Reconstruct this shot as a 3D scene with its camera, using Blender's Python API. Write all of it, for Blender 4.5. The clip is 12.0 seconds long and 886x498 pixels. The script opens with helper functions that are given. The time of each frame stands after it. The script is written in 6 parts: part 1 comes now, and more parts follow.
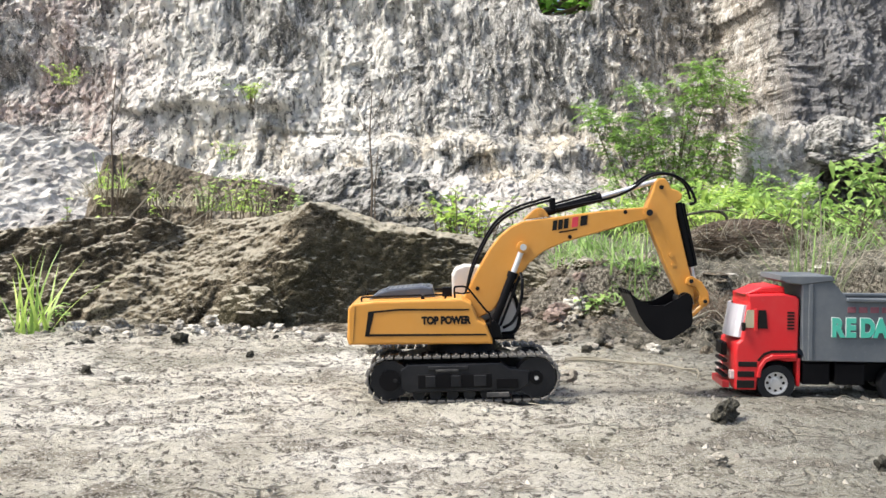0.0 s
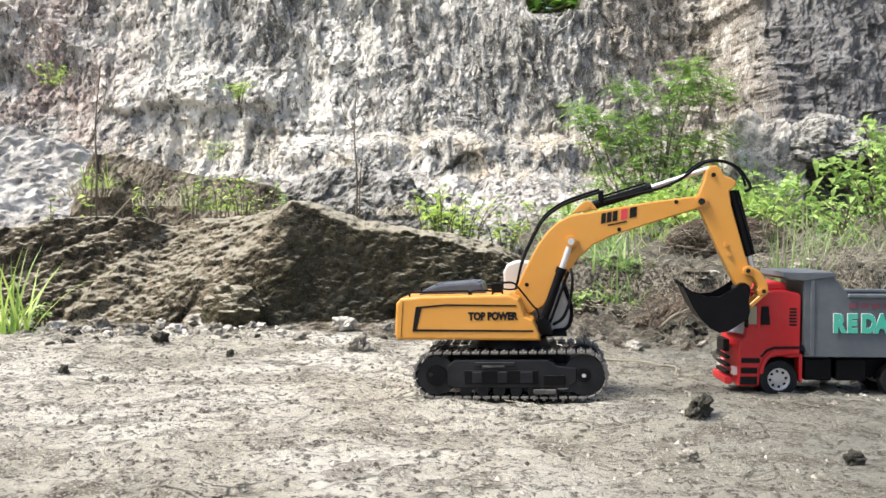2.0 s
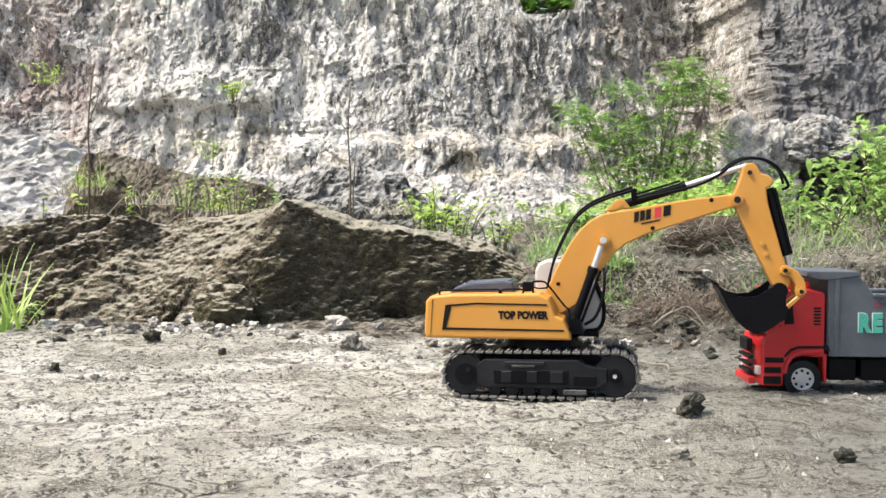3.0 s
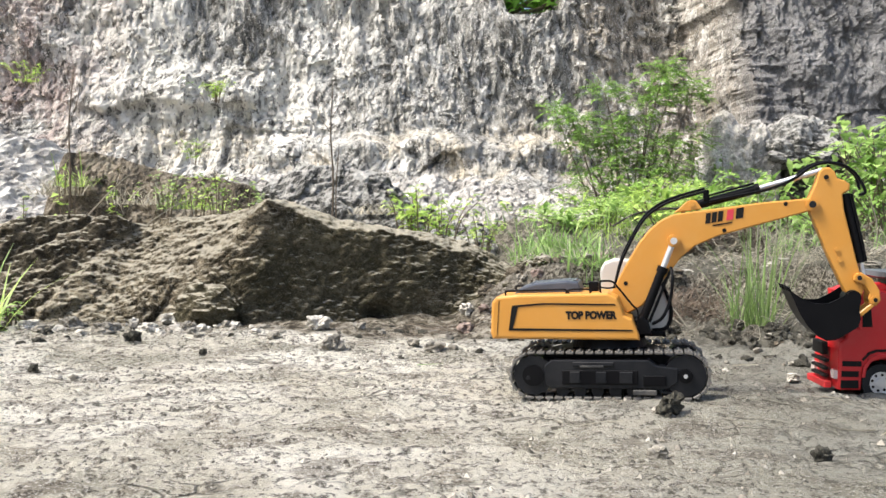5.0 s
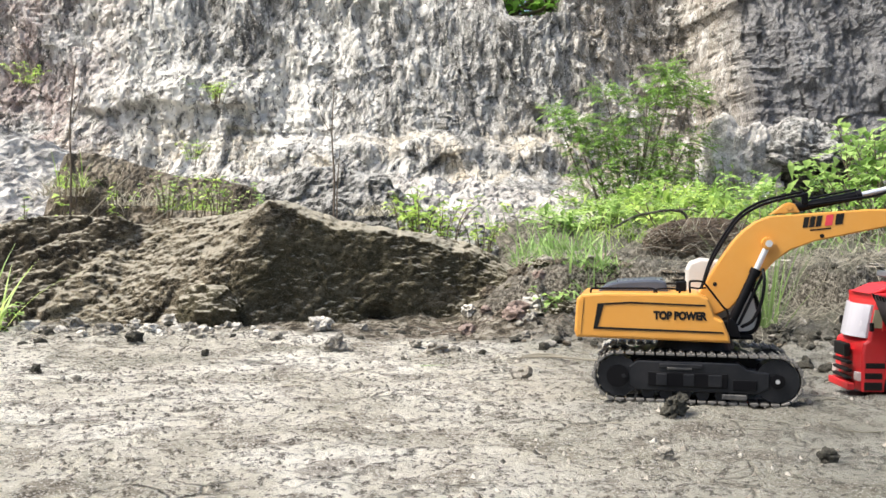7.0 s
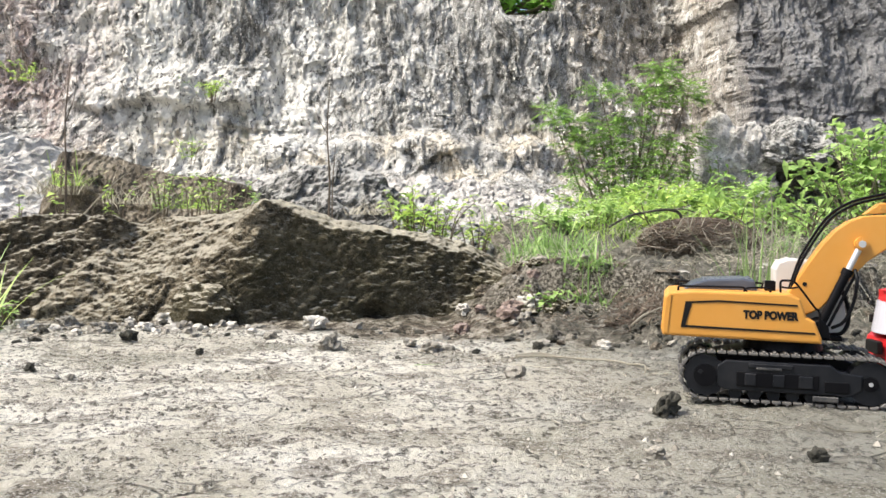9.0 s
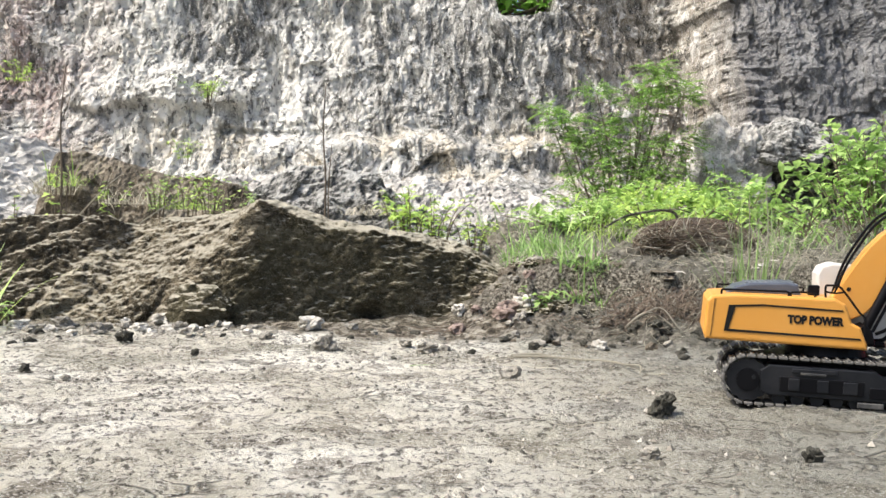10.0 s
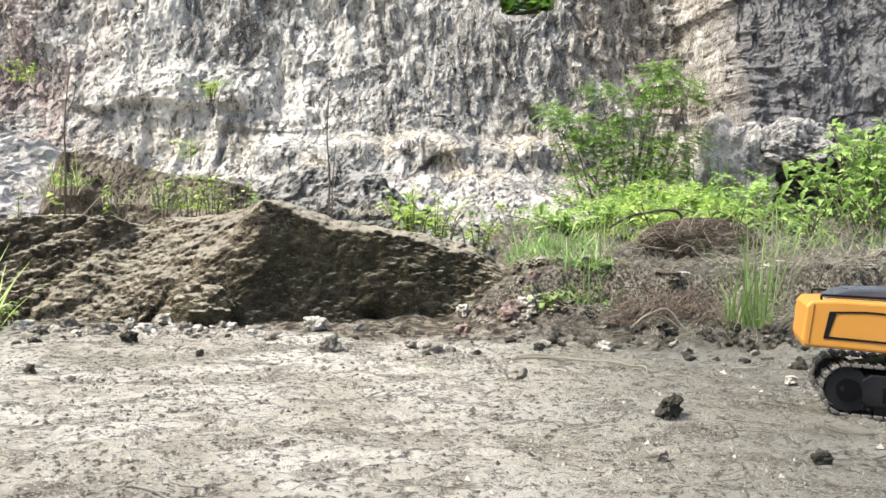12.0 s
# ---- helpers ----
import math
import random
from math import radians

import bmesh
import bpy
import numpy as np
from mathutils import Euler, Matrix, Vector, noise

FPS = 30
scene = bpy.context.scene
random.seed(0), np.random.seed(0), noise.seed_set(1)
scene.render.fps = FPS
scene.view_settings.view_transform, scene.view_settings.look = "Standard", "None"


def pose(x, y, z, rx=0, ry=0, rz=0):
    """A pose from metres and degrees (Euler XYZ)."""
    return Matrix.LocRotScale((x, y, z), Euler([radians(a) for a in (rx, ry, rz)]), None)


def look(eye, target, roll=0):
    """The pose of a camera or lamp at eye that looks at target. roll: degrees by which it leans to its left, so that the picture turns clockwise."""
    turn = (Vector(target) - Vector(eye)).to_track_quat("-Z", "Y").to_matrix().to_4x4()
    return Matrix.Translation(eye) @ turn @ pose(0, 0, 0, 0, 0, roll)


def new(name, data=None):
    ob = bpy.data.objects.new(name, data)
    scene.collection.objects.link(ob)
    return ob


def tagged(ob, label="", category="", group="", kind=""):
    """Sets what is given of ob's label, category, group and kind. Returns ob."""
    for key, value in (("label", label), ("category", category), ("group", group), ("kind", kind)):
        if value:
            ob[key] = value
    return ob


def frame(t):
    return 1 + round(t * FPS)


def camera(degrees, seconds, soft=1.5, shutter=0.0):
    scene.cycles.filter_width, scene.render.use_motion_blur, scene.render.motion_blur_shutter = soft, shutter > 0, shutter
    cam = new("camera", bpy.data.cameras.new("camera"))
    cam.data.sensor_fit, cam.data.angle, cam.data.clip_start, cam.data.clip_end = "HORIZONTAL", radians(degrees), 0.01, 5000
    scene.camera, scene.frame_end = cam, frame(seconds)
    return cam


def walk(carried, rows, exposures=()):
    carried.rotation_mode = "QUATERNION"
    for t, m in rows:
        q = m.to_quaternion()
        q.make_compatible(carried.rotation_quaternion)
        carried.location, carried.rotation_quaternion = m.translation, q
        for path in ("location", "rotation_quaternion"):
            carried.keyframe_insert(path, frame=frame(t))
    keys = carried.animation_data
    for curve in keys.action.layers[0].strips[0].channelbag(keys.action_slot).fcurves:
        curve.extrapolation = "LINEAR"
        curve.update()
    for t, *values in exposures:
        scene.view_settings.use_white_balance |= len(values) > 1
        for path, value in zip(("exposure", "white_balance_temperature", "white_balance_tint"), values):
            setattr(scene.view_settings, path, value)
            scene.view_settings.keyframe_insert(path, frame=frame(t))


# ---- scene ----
cam = camera(48.9, 12.0)
PATH = [
    (0, (-0.008, -0.168, 0.142), (-0.124, 1.828, 0.09), 0.4),
    (0.5, (-0.005, -0.167, 0.142), (-0.118, 1.829, 0.089), 0.5),
    (1, (0.001, -0.168, 0.141), (-0.107, 1.829, 0.086), 0.4),
    (1.5, (0.003, -0.168, 0.14), (-0.102, 1.828, 0.086), 0.4),
    (2, (0.004, -0.168, 0.141), (-0.094, 1.828, 0.087), 0.2),
    (2.5, (0.006, -0.168, 0.14), (-0.085, 1.83, 0.088), 0.2),
    (3, (0.006, -0.167, 0.139), (-0.081, 1.83, 0.086), 0.3),
    (5, (0.009, -0.167, 0.139), (-0.046, 1.831, 0.086), 0.3),
    (5.5, (0.008, -0.167, 0.138), (-0.044, 1.831, 0.086), 0.4),
    (6, (0.006, -0.166, 0.137), (-0.046, 1.832, 0.085), 0.4),
    (6.5, (0.006, -0.166, 0.137), (-0.046, 1.832, 0.085), 0.4),
    (7, (0.005, -0.166, 0.138), (-0.048, 1.832, 0.089), 0.4),
    (9, (0.007, -0.168, 0.139), (-0.038, 1.831, 0.087), 0.5),
    (9.5, (0.008, -0.168, 0.14), (-0.034, 1.831, 0.089), 0.5),
    (10, (0.008, -0.168, 0.139), (-0.03, 1.831, 0.088), 0.5),
    (10.5, (0.006, -0.168, 0.139), (-0.036, 1.831, 0.087), 0.5),
    (11, (0.006, -0.168, 0.139), (-0.035, 1.831, 0.087), 0.6),
    (11.5, (0.006, -0.167, 0.141), (-0.036, 1.832, 0.091), 0.5),
    (12, (0.005, -0.166, 0.14), (-0.038, 1.832, 0.088), 0.5),
]
walk(cam, [(t, look(eye, target, roll)) for t, eye, target, roll in PATH])

# ---------------------------------------------------------------- world and light
SUN_ELEV, SUN_AZ = 57.0, 255.0
world = bpy.data.worlds.new("sky")
scene.world = world
world.use_nodes = True
wn = world.node_tree
wn.nodes.clear()
sky = wn.nodes.new("ShaderNodeTexSky")
sky.sky_type = "NISHITA"
sky.sun_disc = False
sky.sun_elevation = radians(SUN_ELEV)
sky.sun_rotation = radians(SUN_AZ)
sky.air_density, sky.dust_density, sky.ozone_density = 1.0, 4.0, 1.0
bg = wn.nodes.new("ShaderNodeBackground")
bg.inputs["Strength"].default_value = 0.15
wo = wn.nodes.new("ShaderNodeOutputWorld")
wn.links.new(sky.outputs[0], bg.inputs[0])
wn.links.new(bg.outputs[0], wo.inputs[0])
sun_data = bpy.data.lights.new("sun", "SUN")
sun_data.energy = 3.9
sun_data.angle = radians(16)
sun_data.color = (1.0, 0.965, 0.895)
sun = new("sun", sun_data)
az = radians(SUN_AZ)
sd = Vector((math.sin(az) * math.cos(radians(SUN_ELEV)), math.cos(az) * math.cos(radians(SUN_ELEV)), math.sin(radians(SUN_ELEV))))
sun.matrix_world = look(sd * 30, (0, 0, 0))
scene.view_settings.exposure = 0.79


# ---------------------------------------------------------------- materials
class Nodes:
    """A node material with short calls."""

    def __init__(self, name, material=None):
        self.m = material or bpy.data.materials.new(name)
        self.m.use_nodes = True
        self.t = self.m.node_tree
        self.b = self.t.nodes["Principled BSDF"]

    def put(self, kind, **kw):
        n = self.t.nodes.new(kind)
        for k, v in kw.items():
            n.inputs[k].default_value = v
        return n

    def link(self, a, b):
        self.t.links.new(a, b)

    def coord(self, scale=(1, 1, 1), turn=(0, 0, 0), world_space=False):
        if world_space:
            src = self.t.nodes.new("ShaderNodeNewGeometry").outputs["Position"]
        else:
            src = self.t.nodes.new("ShaderNodeTexCoord").outputs["Object"]
        mp = self.t.nodes.new("ShaderNodeMapping")
        mp.inputs["Scale"].default_value = scale
        mp.inputs["Rotation"].default_value = turn
        self.link(src, mp.inputs["Vector"])
        return mp.outputs[0]

    def noise(self, vec, scale, detail=6.0, rough=0.6, dist=0.0):
        n = self.put("ShaderNodeTexNoise", Scale=scale, Detail=detail, Roughness=rough, Distortion=dist)
        self.link(vec, n.inputs["Vector"])
        return n.outputs["Fac"]

    def ramp(self, fac, stops):
        r = self.t.nodes.new("ShaderNodeValToRGB")
        e = r.color_ramp.elements
        while len(e) < len(stops):
            e.new(0.5)
        for el, (p, c) in zip(e, stops):
            el.position = p
            el.color = (*c, 1) if len(c) == 3 else c
        self.link(fac, r.inputs[0])
        return r.outputs[0]

    def grey(self, fac, lo, hi):
        if lo > hi:
            return self.ramp(fac, [(hi, (1, 1, 1)), (lo, (0, 0, 0))])
        return self.ramp(fac, [(lo, (0, 0, 0)), (hi, (1, 1, 1))])

    def mix(self, fac, a, b, how="MIX"):
        n = self.t.nodes.new("ShaderNodeMix")
        n.data_type = "RGBA"
        n.blend_type = how
        for sock, v in ((n.inputs[0], fac), (n.inputs[6], a), (n.inputs[7], b)):
            if hasattr(v, "is_linked"):
                self.link(v, sock)
            elif isinstance(v, (int, float)):
                sock.default_value = v
            else:
                sock.default_value = (*v, 1)
        return n.outputs[2]

    def axis(self, vec, i, lo, hi):
        s = self.t.nodes.new("ShaderNodeSeparateXYZ")
        self.link(vec, s.inputs[0])
        r = self.put("ShaderNodeMapRange", **{"From Min": lo, "From Max": hi})
        r.interpolation_type = "SMOOTHSTEP"
        self.link(s.outputs[i], r.inputs["Value"])
        return r.outputs[0]

    def math(self, op, a, b):
        n = self.t.nodes.new("ShaderNodeMath")
        n.operation = op
        for sock, v in ((n.inputs[0], a), (n.inputs[1], b)):
            if hasattr(v, "is_linked"):
                self.link(v, sock)
            else:
                sock.default_value = v
        return n.outputs[0]

    def bump(self, height, strength, dist):
        n = self.put("ShaderNodeBump", Strength=strength, Distance=dist)
        self.link(height, n.inputs["Height"])
        return n

    def done(self, colour=None, rough=0.8, metal=0.0, normal=None, **kw):
        if colour is not None:
            if hasattr(colour, "is_linked"):
                self.link(colour, self.b.inputs["Base Color"])
            else:
                self.b.inputs["Base Color"].default_value = (*colour, 1)
        if hasattr(rough, "is_linked"):
            self.link(rough, self.b.inputs["Roughness"])
        else:
            self.b.inputs["Roughness"].default_value = rough
        self.b.inputs["Metallic"].default_value = metal
        if normal is not None:
            self.link(normal.outputs[0], self.b.inputs["Normal"])
        for k, v in kw.items():
            self.b.inputs[k].default_value = v
        return self.m


def earth(name, pale, mid, dark, scale=1.0, lo=0.36, hi=0.62, speck=0.5, turn=(0, 0, 0), stretch=(1, 1, 1), bump=0.6, bump_size=0.004):
    """Dry soil or rock: pale and mid patches, dark specks, three sizes of relief."""
    n = Nodes(name)
    v = n.coord(stretch, turn)
    big = n.noise(v, 6 * scale, 8, 0.62, 0.3)
    fine = n.noise(v, 55 * scale, 9, 0.72)
    tiny = n.noise(v, 210 * scale, 6, 0.7)
    c = n.ramp(big, [(lo, dark), ((lo + hi) / 2, mid), (hi, pale)])
    c = n.mix(n.math("MULTIPLY", n.grey(fine, 0.49, 0.57), speck), c, dark)
    c = n.mix(n.math("MULTIPLY", n.grey(tiny, 0.53, 0.61), 0.6), c, pale)
    h = n.math("ADD", n.math("MULTIPLY", fine, 1.0), n.math("MULTIPLY", tiny, 0.45))
    return n.done(c, 0.92, normal=n.bump(h, bump, bump_size), **{"Specular IOR Level": 0.25})


def add_lit_tops(material, colour, lo, hi, amount, breakup=60):
    """Sunlit tops put into the colour: a pale tone on the faces that look up, broken by grain."""
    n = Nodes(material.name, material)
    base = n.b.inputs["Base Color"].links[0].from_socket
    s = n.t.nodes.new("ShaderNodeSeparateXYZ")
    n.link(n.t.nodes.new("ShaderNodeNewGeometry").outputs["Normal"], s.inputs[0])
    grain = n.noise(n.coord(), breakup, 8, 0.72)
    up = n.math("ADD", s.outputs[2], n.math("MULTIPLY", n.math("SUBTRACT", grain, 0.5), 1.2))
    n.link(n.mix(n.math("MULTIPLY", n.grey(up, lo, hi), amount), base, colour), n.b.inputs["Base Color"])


def plastic(name, colour, rough=0.38, dust=0.25, dusty=(0.42, 0.38, 0.31), spec=0.5):
    n = Nodes(name)
    v = n.coord()
    a = n.noise(v, 40, 6, 0.65)
    b = n.noise(v, 420, 4, 0.6)
    c = n.mix(n.math("MULTIPLY", n.grey(a, 0.42, 0.75), dust), colour, dusty)
    c = n.mix(n.math("MULTIPLY", n.grey(b, 0.6, 0.75), dust * 0.6), c, dusty)
    r = n.math("ADD", n.math("MULTIPLY", a, 0.25), rough - 0.1)
    return n.done(c, r, normal=n.bump(b, 0.12, 0.0004), **{"Specular IOR Level": spec})


def leafy(name, young, old, rough=0.5):
    n = Nodes(name)
    g = n.t.nodes.new("ShaderNodeNewGeometry")
    c = n.ramp(g.outputs["Random Per Island"], [(0.0, old), (0.55, young), (1.0, tuple(min(1, q * 1.35) for q in young))])
    v = n.coord()
    c = n.mix(n.math("MULTIPLY", n.grey(n.noise(v, 9, 3), 0.4, 0.7), 0.35), c, old)
    n.done(c, rough)
    tr = n.t.nodes.new("ShaderNodeBsdfTranslucent")
    n.link(c, tr.inputs["Color"])
    mixer = n.t.nodes.new("ShaderNodeMixShader")
    mixer.inputs[0].default_value = 0.42
    n.link(n.b.outputs[0], mixer.inputs[1])
    n.link(tr.outputs[0], mixer.inputs[2])
    n.link(mixer.outputs[0], n.t.nodes["Material Output"].inputs[0])
    return n.m


def add_flank_shade(material):
    """Olive moss and painted shade on the flank of the mound beyond its ridge, in uneven patches."""
    n = Nodes(material.name, material)
    base = n.b.inputs["Base Color"].links[0].from_socket
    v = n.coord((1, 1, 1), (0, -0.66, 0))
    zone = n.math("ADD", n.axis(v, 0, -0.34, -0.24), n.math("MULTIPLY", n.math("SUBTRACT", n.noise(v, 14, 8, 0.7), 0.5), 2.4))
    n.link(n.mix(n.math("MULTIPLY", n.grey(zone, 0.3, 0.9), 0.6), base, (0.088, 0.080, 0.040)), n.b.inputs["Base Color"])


def mound_material():
    """Crumbly clay: brown and tan patches along the slant, dark pits, pale crumbs."""
    n = Nodes("mossy clay with painted light and shade")
    v = n.coord()
    w = n.coord((1, 1, 2.0), (0, 0.65, 0))
    big = n.noise(w, 9, 8, 0.65, 0.4)
    mid = n.noise(w, 58, 9, 0.74, 0.3)
    fine = n.noise(v, 190, 8, 0.75)
    tiny = n.noise(v, 420, 5, 0.7)
    c = n.ramp(big, [(0.36, (0.075, 0.060, 0.036)), (0.5, (0.185, 0.15, 0.096)), (0.62, (0.36, 0.305, 0.21))])
    c = n.mix(n.math("MULTIPLY", n.grey(mid, 0.50, 0.44), 0.75), c, (0.055, 0.045, 0.027))
    c = n.mix(n.math("MULTIPLY", n.grey(mid, 0.54, 0.62), 0.6), c, (0.56, 0.49, 0.36))
    c = n.mix(n.math("MULTIPLY", n.grey(fine, 0.52, 0.57), 0.75), c, (0.045, 0.037, 0.024))
    c = n.mix(n.math("MULTIPLY", n.grey(tiny, 0.55, 0.62), 0.6), c, (0.66, 0.60, 0.47))
    # Block past the slanting step, painted darker brown than the slab
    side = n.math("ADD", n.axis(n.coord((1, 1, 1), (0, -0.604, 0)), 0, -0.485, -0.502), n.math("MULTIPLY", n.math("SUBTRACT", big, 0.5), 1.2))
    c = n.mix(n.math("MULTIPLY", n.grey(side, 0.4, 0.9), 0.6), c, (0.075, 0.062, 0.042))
    h = n.math("ADD", n.math("MULTIPLY", mid, 1.2), n.math("SUBTRACT", n.math("MULTIPLY", tiny, 0.4), fine))
    return n.done(c, 0.93, normal=n.bump(h, 1.0, 0.011), **{"Specular IOR Level": 0.2})


def ground_material():
    n = Nodes("trodden limestone dirt")
    v = n.coord()
    w = n.coord((0.8, 1, 1))
    big = n.noise(w, 5, 8, 0.62, 0.4)
    mid = n.noise(w, 26, 9, 0.7, 0.3)
    fine = n.noise(v, 120, 8, 0.75)
    grit = n.noise(v, 420, 4, 0.7)
    c = n.ramp(big, [(0.38, (0.36, 0.335, 0.26)), (0.48, (0.64, 0.60, 0.49)), (0.58, (0.88, 0.84, 0.73))])
    c = n.mix(n.math("MULTIPLY", n.grey(mid, 0.52, 0.57), 0.66), c, (0.19, 0.155, 0.115))
    c = n.mix(n.math("MULTIPLY", n.grey(fine, 0.53, 0.565), 0.85), c, (0.065, 0.052, 0.04))
    c = n.mix(n.math("MULTIPLY", n.grey(grit, 0.54, 0.58), 0.7), c, (0.84, 0.80, 0.71))
    soil = n.ramp(n.noise(v, 60, 10, 0.78), [(0.43, (0.05, 0.042, 0.03)), (0.5, (0.20, 0.17, 0.125)), (0.56, (0.54, 0.49, 0.40))])
    soil = n.mix(n.math("MULTIPLY", n.grey(fine, 0.5, 0.66), 0.6), soil, (0.055, 0.042, 0.03))
    edge = n.axis(n.coord((1, 1, 1), (0, 0, 0.25)), 1, 0.90, 1.02)
    edge = n.math("ADD", edge, n.math("MULTIPLY", n.math("SUBTRACT", n.noise(v, 1.1, 6, 0.6), 0.5), 1.6))
    edge = n.grey(n.math("ADD", edge, n.math("MULTIPLY", mid, 0.6)), 0.55, 0.95)
    c = n.mix(edge, c, soil)
    # Greyer ground to the right, also painted darker for the dimmer light there
    dim_right = n.math("ADD", n.axis(v, 0, -0.12, 0.30), n.math("MULTIPLY", n.math("SUBTRACT", big, 0.5), 2.2))
    c = n.mix(n.math("MULTIPLY", n.grey(dim_right, 0.25, 0.95), 0.68), c, (0.17, 0.168, 0.14))
    moss = n.math("MULTIPLY", n.grey(n.noise(v, 3.1, 5, 0.6), 0.54, 0.7), 0.28)
    c = n.mix(moss, c, (0.13, 0.14, 0.075))
    # Steep bank faces: crumbly soil, with shade painted in by normal z
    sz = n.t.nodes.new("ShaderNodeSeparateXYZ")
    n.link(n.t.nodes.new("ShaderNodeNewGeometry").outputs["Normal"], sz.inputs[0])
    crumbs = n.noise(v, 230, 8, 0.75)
    steep_shade = n.ramp(crumbs, [(0.42, (0.035, 0.030, 0.023)), (0.5, (0.17, 0.15, 0.118)), (0.58, (0.46, 0.425, 0.35))])
    c = n.mix(n.math("MULTIPLY", n.grey(sz.outputs[2], 0.88, 0.62), 0.9), c, steep_shade)
    flakes = n.put("ShaderNodeTexVoronoi", Scale=42.0, Randomness=1.0)
    flakes.feature = "DISTANCE_TO_EDGE"
    warp = n.mix(0.035, n.coord((0.7, 1, 1)), n.put("ShaderNodeTexNoise", Scale=30.0).outputs["Color"], "ADD")
    n.link(warp, flakes.inputs["Vector"])
    crack = n.math("MULTIPLY", n.grey(flakes.outputs["Distance"], 0.07, 0.0), n.grey(n.noise(v, 11, 5, 0.6), 0.5, 0.6))
    c = n.mix(n.math("MULTIPLY", crack, 0.75), c, (0.09, 0.08, 0.06))
    h = n.math("ADD", n.math("ADD", n.math("MULTIPLY", mid, 1.6), n.math("MULTIPLY", fine, -0.9)), n.math("MULTIPLY", grit, 0.4))
    h = n.math("SUBTRACT", h, n.math("MULTIPLY", crack, 0.5))
    return n.done(c, 0.93, normal=n.bump(h, 1.0, 0.014), **{"Specular IOR Level": 0.2})


def cliff_material():
    """Weathered quarry face: pale streaks running down, dark lichen, rust-red soil on one flank and brown soil in the recess."""
    n = Nodes("weathered quarry rock")
    v = n.coord()
    w = n.coord((1.0, 0.6, 0.34), (0, 0.18, 0))
    big = n.noise(v, 1.7, 8, 0.62, 0.5)
    streak = n.noise(w, 6.0, 11, 0.72, 0.8)
    comb = n.noise(n.coord((1.0, 0.6, 0.36), (0, 0.2, 0)), 20, 9, 0.72, 0.7)
    fine = n.noise(n.coord((1.0, 0.6, 0.6), (0, 0.18, 0)), 30, 9, 0.75, 0.3)
    tiny = n.noise(v, 105, 6, 0.7)
    c = n.ramp(streak, [(0.38, (0.15, 0.145, 0.132)), (0.455, (0.36, 0.352, 0.325)), (0.54, (0.57, 0.555, 0.51)), (0.62, (0.84, 0.815, 0.75))])
    c = n.mix(n.math("MULTIPLY", n.grey(big, 0.49, 0.40), 0.45), c, (0.22, 0.21, 0.19))
    c = n.mix(n.math("MULTIPLY", n.axis(v, 0, -0.7, 0.5), 0.42), c, (0.27, 0.265, 0.245))
    pale_zone = n.math("MULTIPLY", n.axis(v, 0, -0.6, -1.3), n.axis(v, 0, -2.15, -1.9))
    c = n.mix(n.math("MULTIPLY", n.grey(n.math("ADD", big, n.math("MULTIPLY", pale_zone, 0.11)), 0.53, 0.62), 0.7), c, (0.92, 0.885, 0.80))
    buff = n.grey(n.noise(v, 2.6, 7, 0.65, 0.4), 0.47, 0.60)
    low = n.axis(v, 2, 0.78, 0.5)
    c = n.mix(n.math("MULTIPLY", n.math("MULTIPLY", buff, low), 0.7), c, (0.72, 0.62, 0.46))
    red = n.math("MULTIPLY", n.axis(v, 0, -1.6, -2.2), n.grey(n.noise(v, 3.2, 6, 0.6), 0.36, 0.62))
    c = n.mix(n.math("MULTIPLY", red, 0.65), c, (0.50, 0.36, 0.32))
    # Brown recess soil, made stronger to carry the recess's shading too
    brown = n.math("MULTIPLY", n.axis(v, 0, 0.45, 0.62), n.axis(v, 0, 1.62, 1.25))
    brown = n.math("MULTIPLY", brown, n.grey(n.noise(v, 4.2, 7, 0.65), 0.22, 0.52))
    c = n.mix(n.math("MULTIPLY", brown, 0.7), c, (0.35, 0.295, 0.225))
    c = n.mix(n.math("MULTIPLY", n.grey(comb, 0.54, 0.59), 0.6), c, (0.90, 0.88, 0.83))
    c = n.mix(n.math("MULTIPLY", n.grey(comb, 0.45, 0.41), 0.65), c, (0.10, 0.096, 0.085))
    c = n.mix(n.math("MULTIPLY", n.grey(fine, 0.54, 0.57), 0.85), c, (0.085, 0.08, 0.07))
    c = n.mix(n.math("MULTIPLY", n.grey(tiny, 0.57, 0.61), 0.8), c, (0.92, 0.895, 0.83))
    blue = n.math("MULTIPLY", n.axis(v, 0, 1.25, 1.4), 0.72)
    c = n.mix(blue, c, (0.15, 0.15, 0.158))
    h = n.math("ADD", n.math("ADD", comb, n.math("MULTIPLY", fine, -0.7)), n.math("MULTIPLY", tiny, 0.35))
    return n.done(c, 0.9, normal=n.bump(h, 0.9, 0.04), **{"Specular IOR Level": 0.25})


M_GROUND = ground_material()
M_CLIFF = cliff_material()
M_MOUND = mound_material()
add_flank_shade(M_MOUND)
# Sunlit slab and crest of the mound, painted pale
add_lit_tops(M_MOUND, (0.72, 0.66, 0.52), 0.58, 0.94, 0.8, 190)
M_LEDGE = earth("grey-brown earth bank", (0.42, 0.37, 0.29), (0.20, 0.165, 0.12), (0.07, 0.058, 0.042), 1.6, 0.36, 0.64, 0.6, bump=0.9, bump_size=0.012)
M_SLOPE = earth("grey scree", (0.74, 0.71, 0.65), (0.50, 0.475, 0.43), (0.15, 0.14, 0.13), 1.3, 0.36, 0.64, 0.5, bump=0.9, bump_size=0.012)
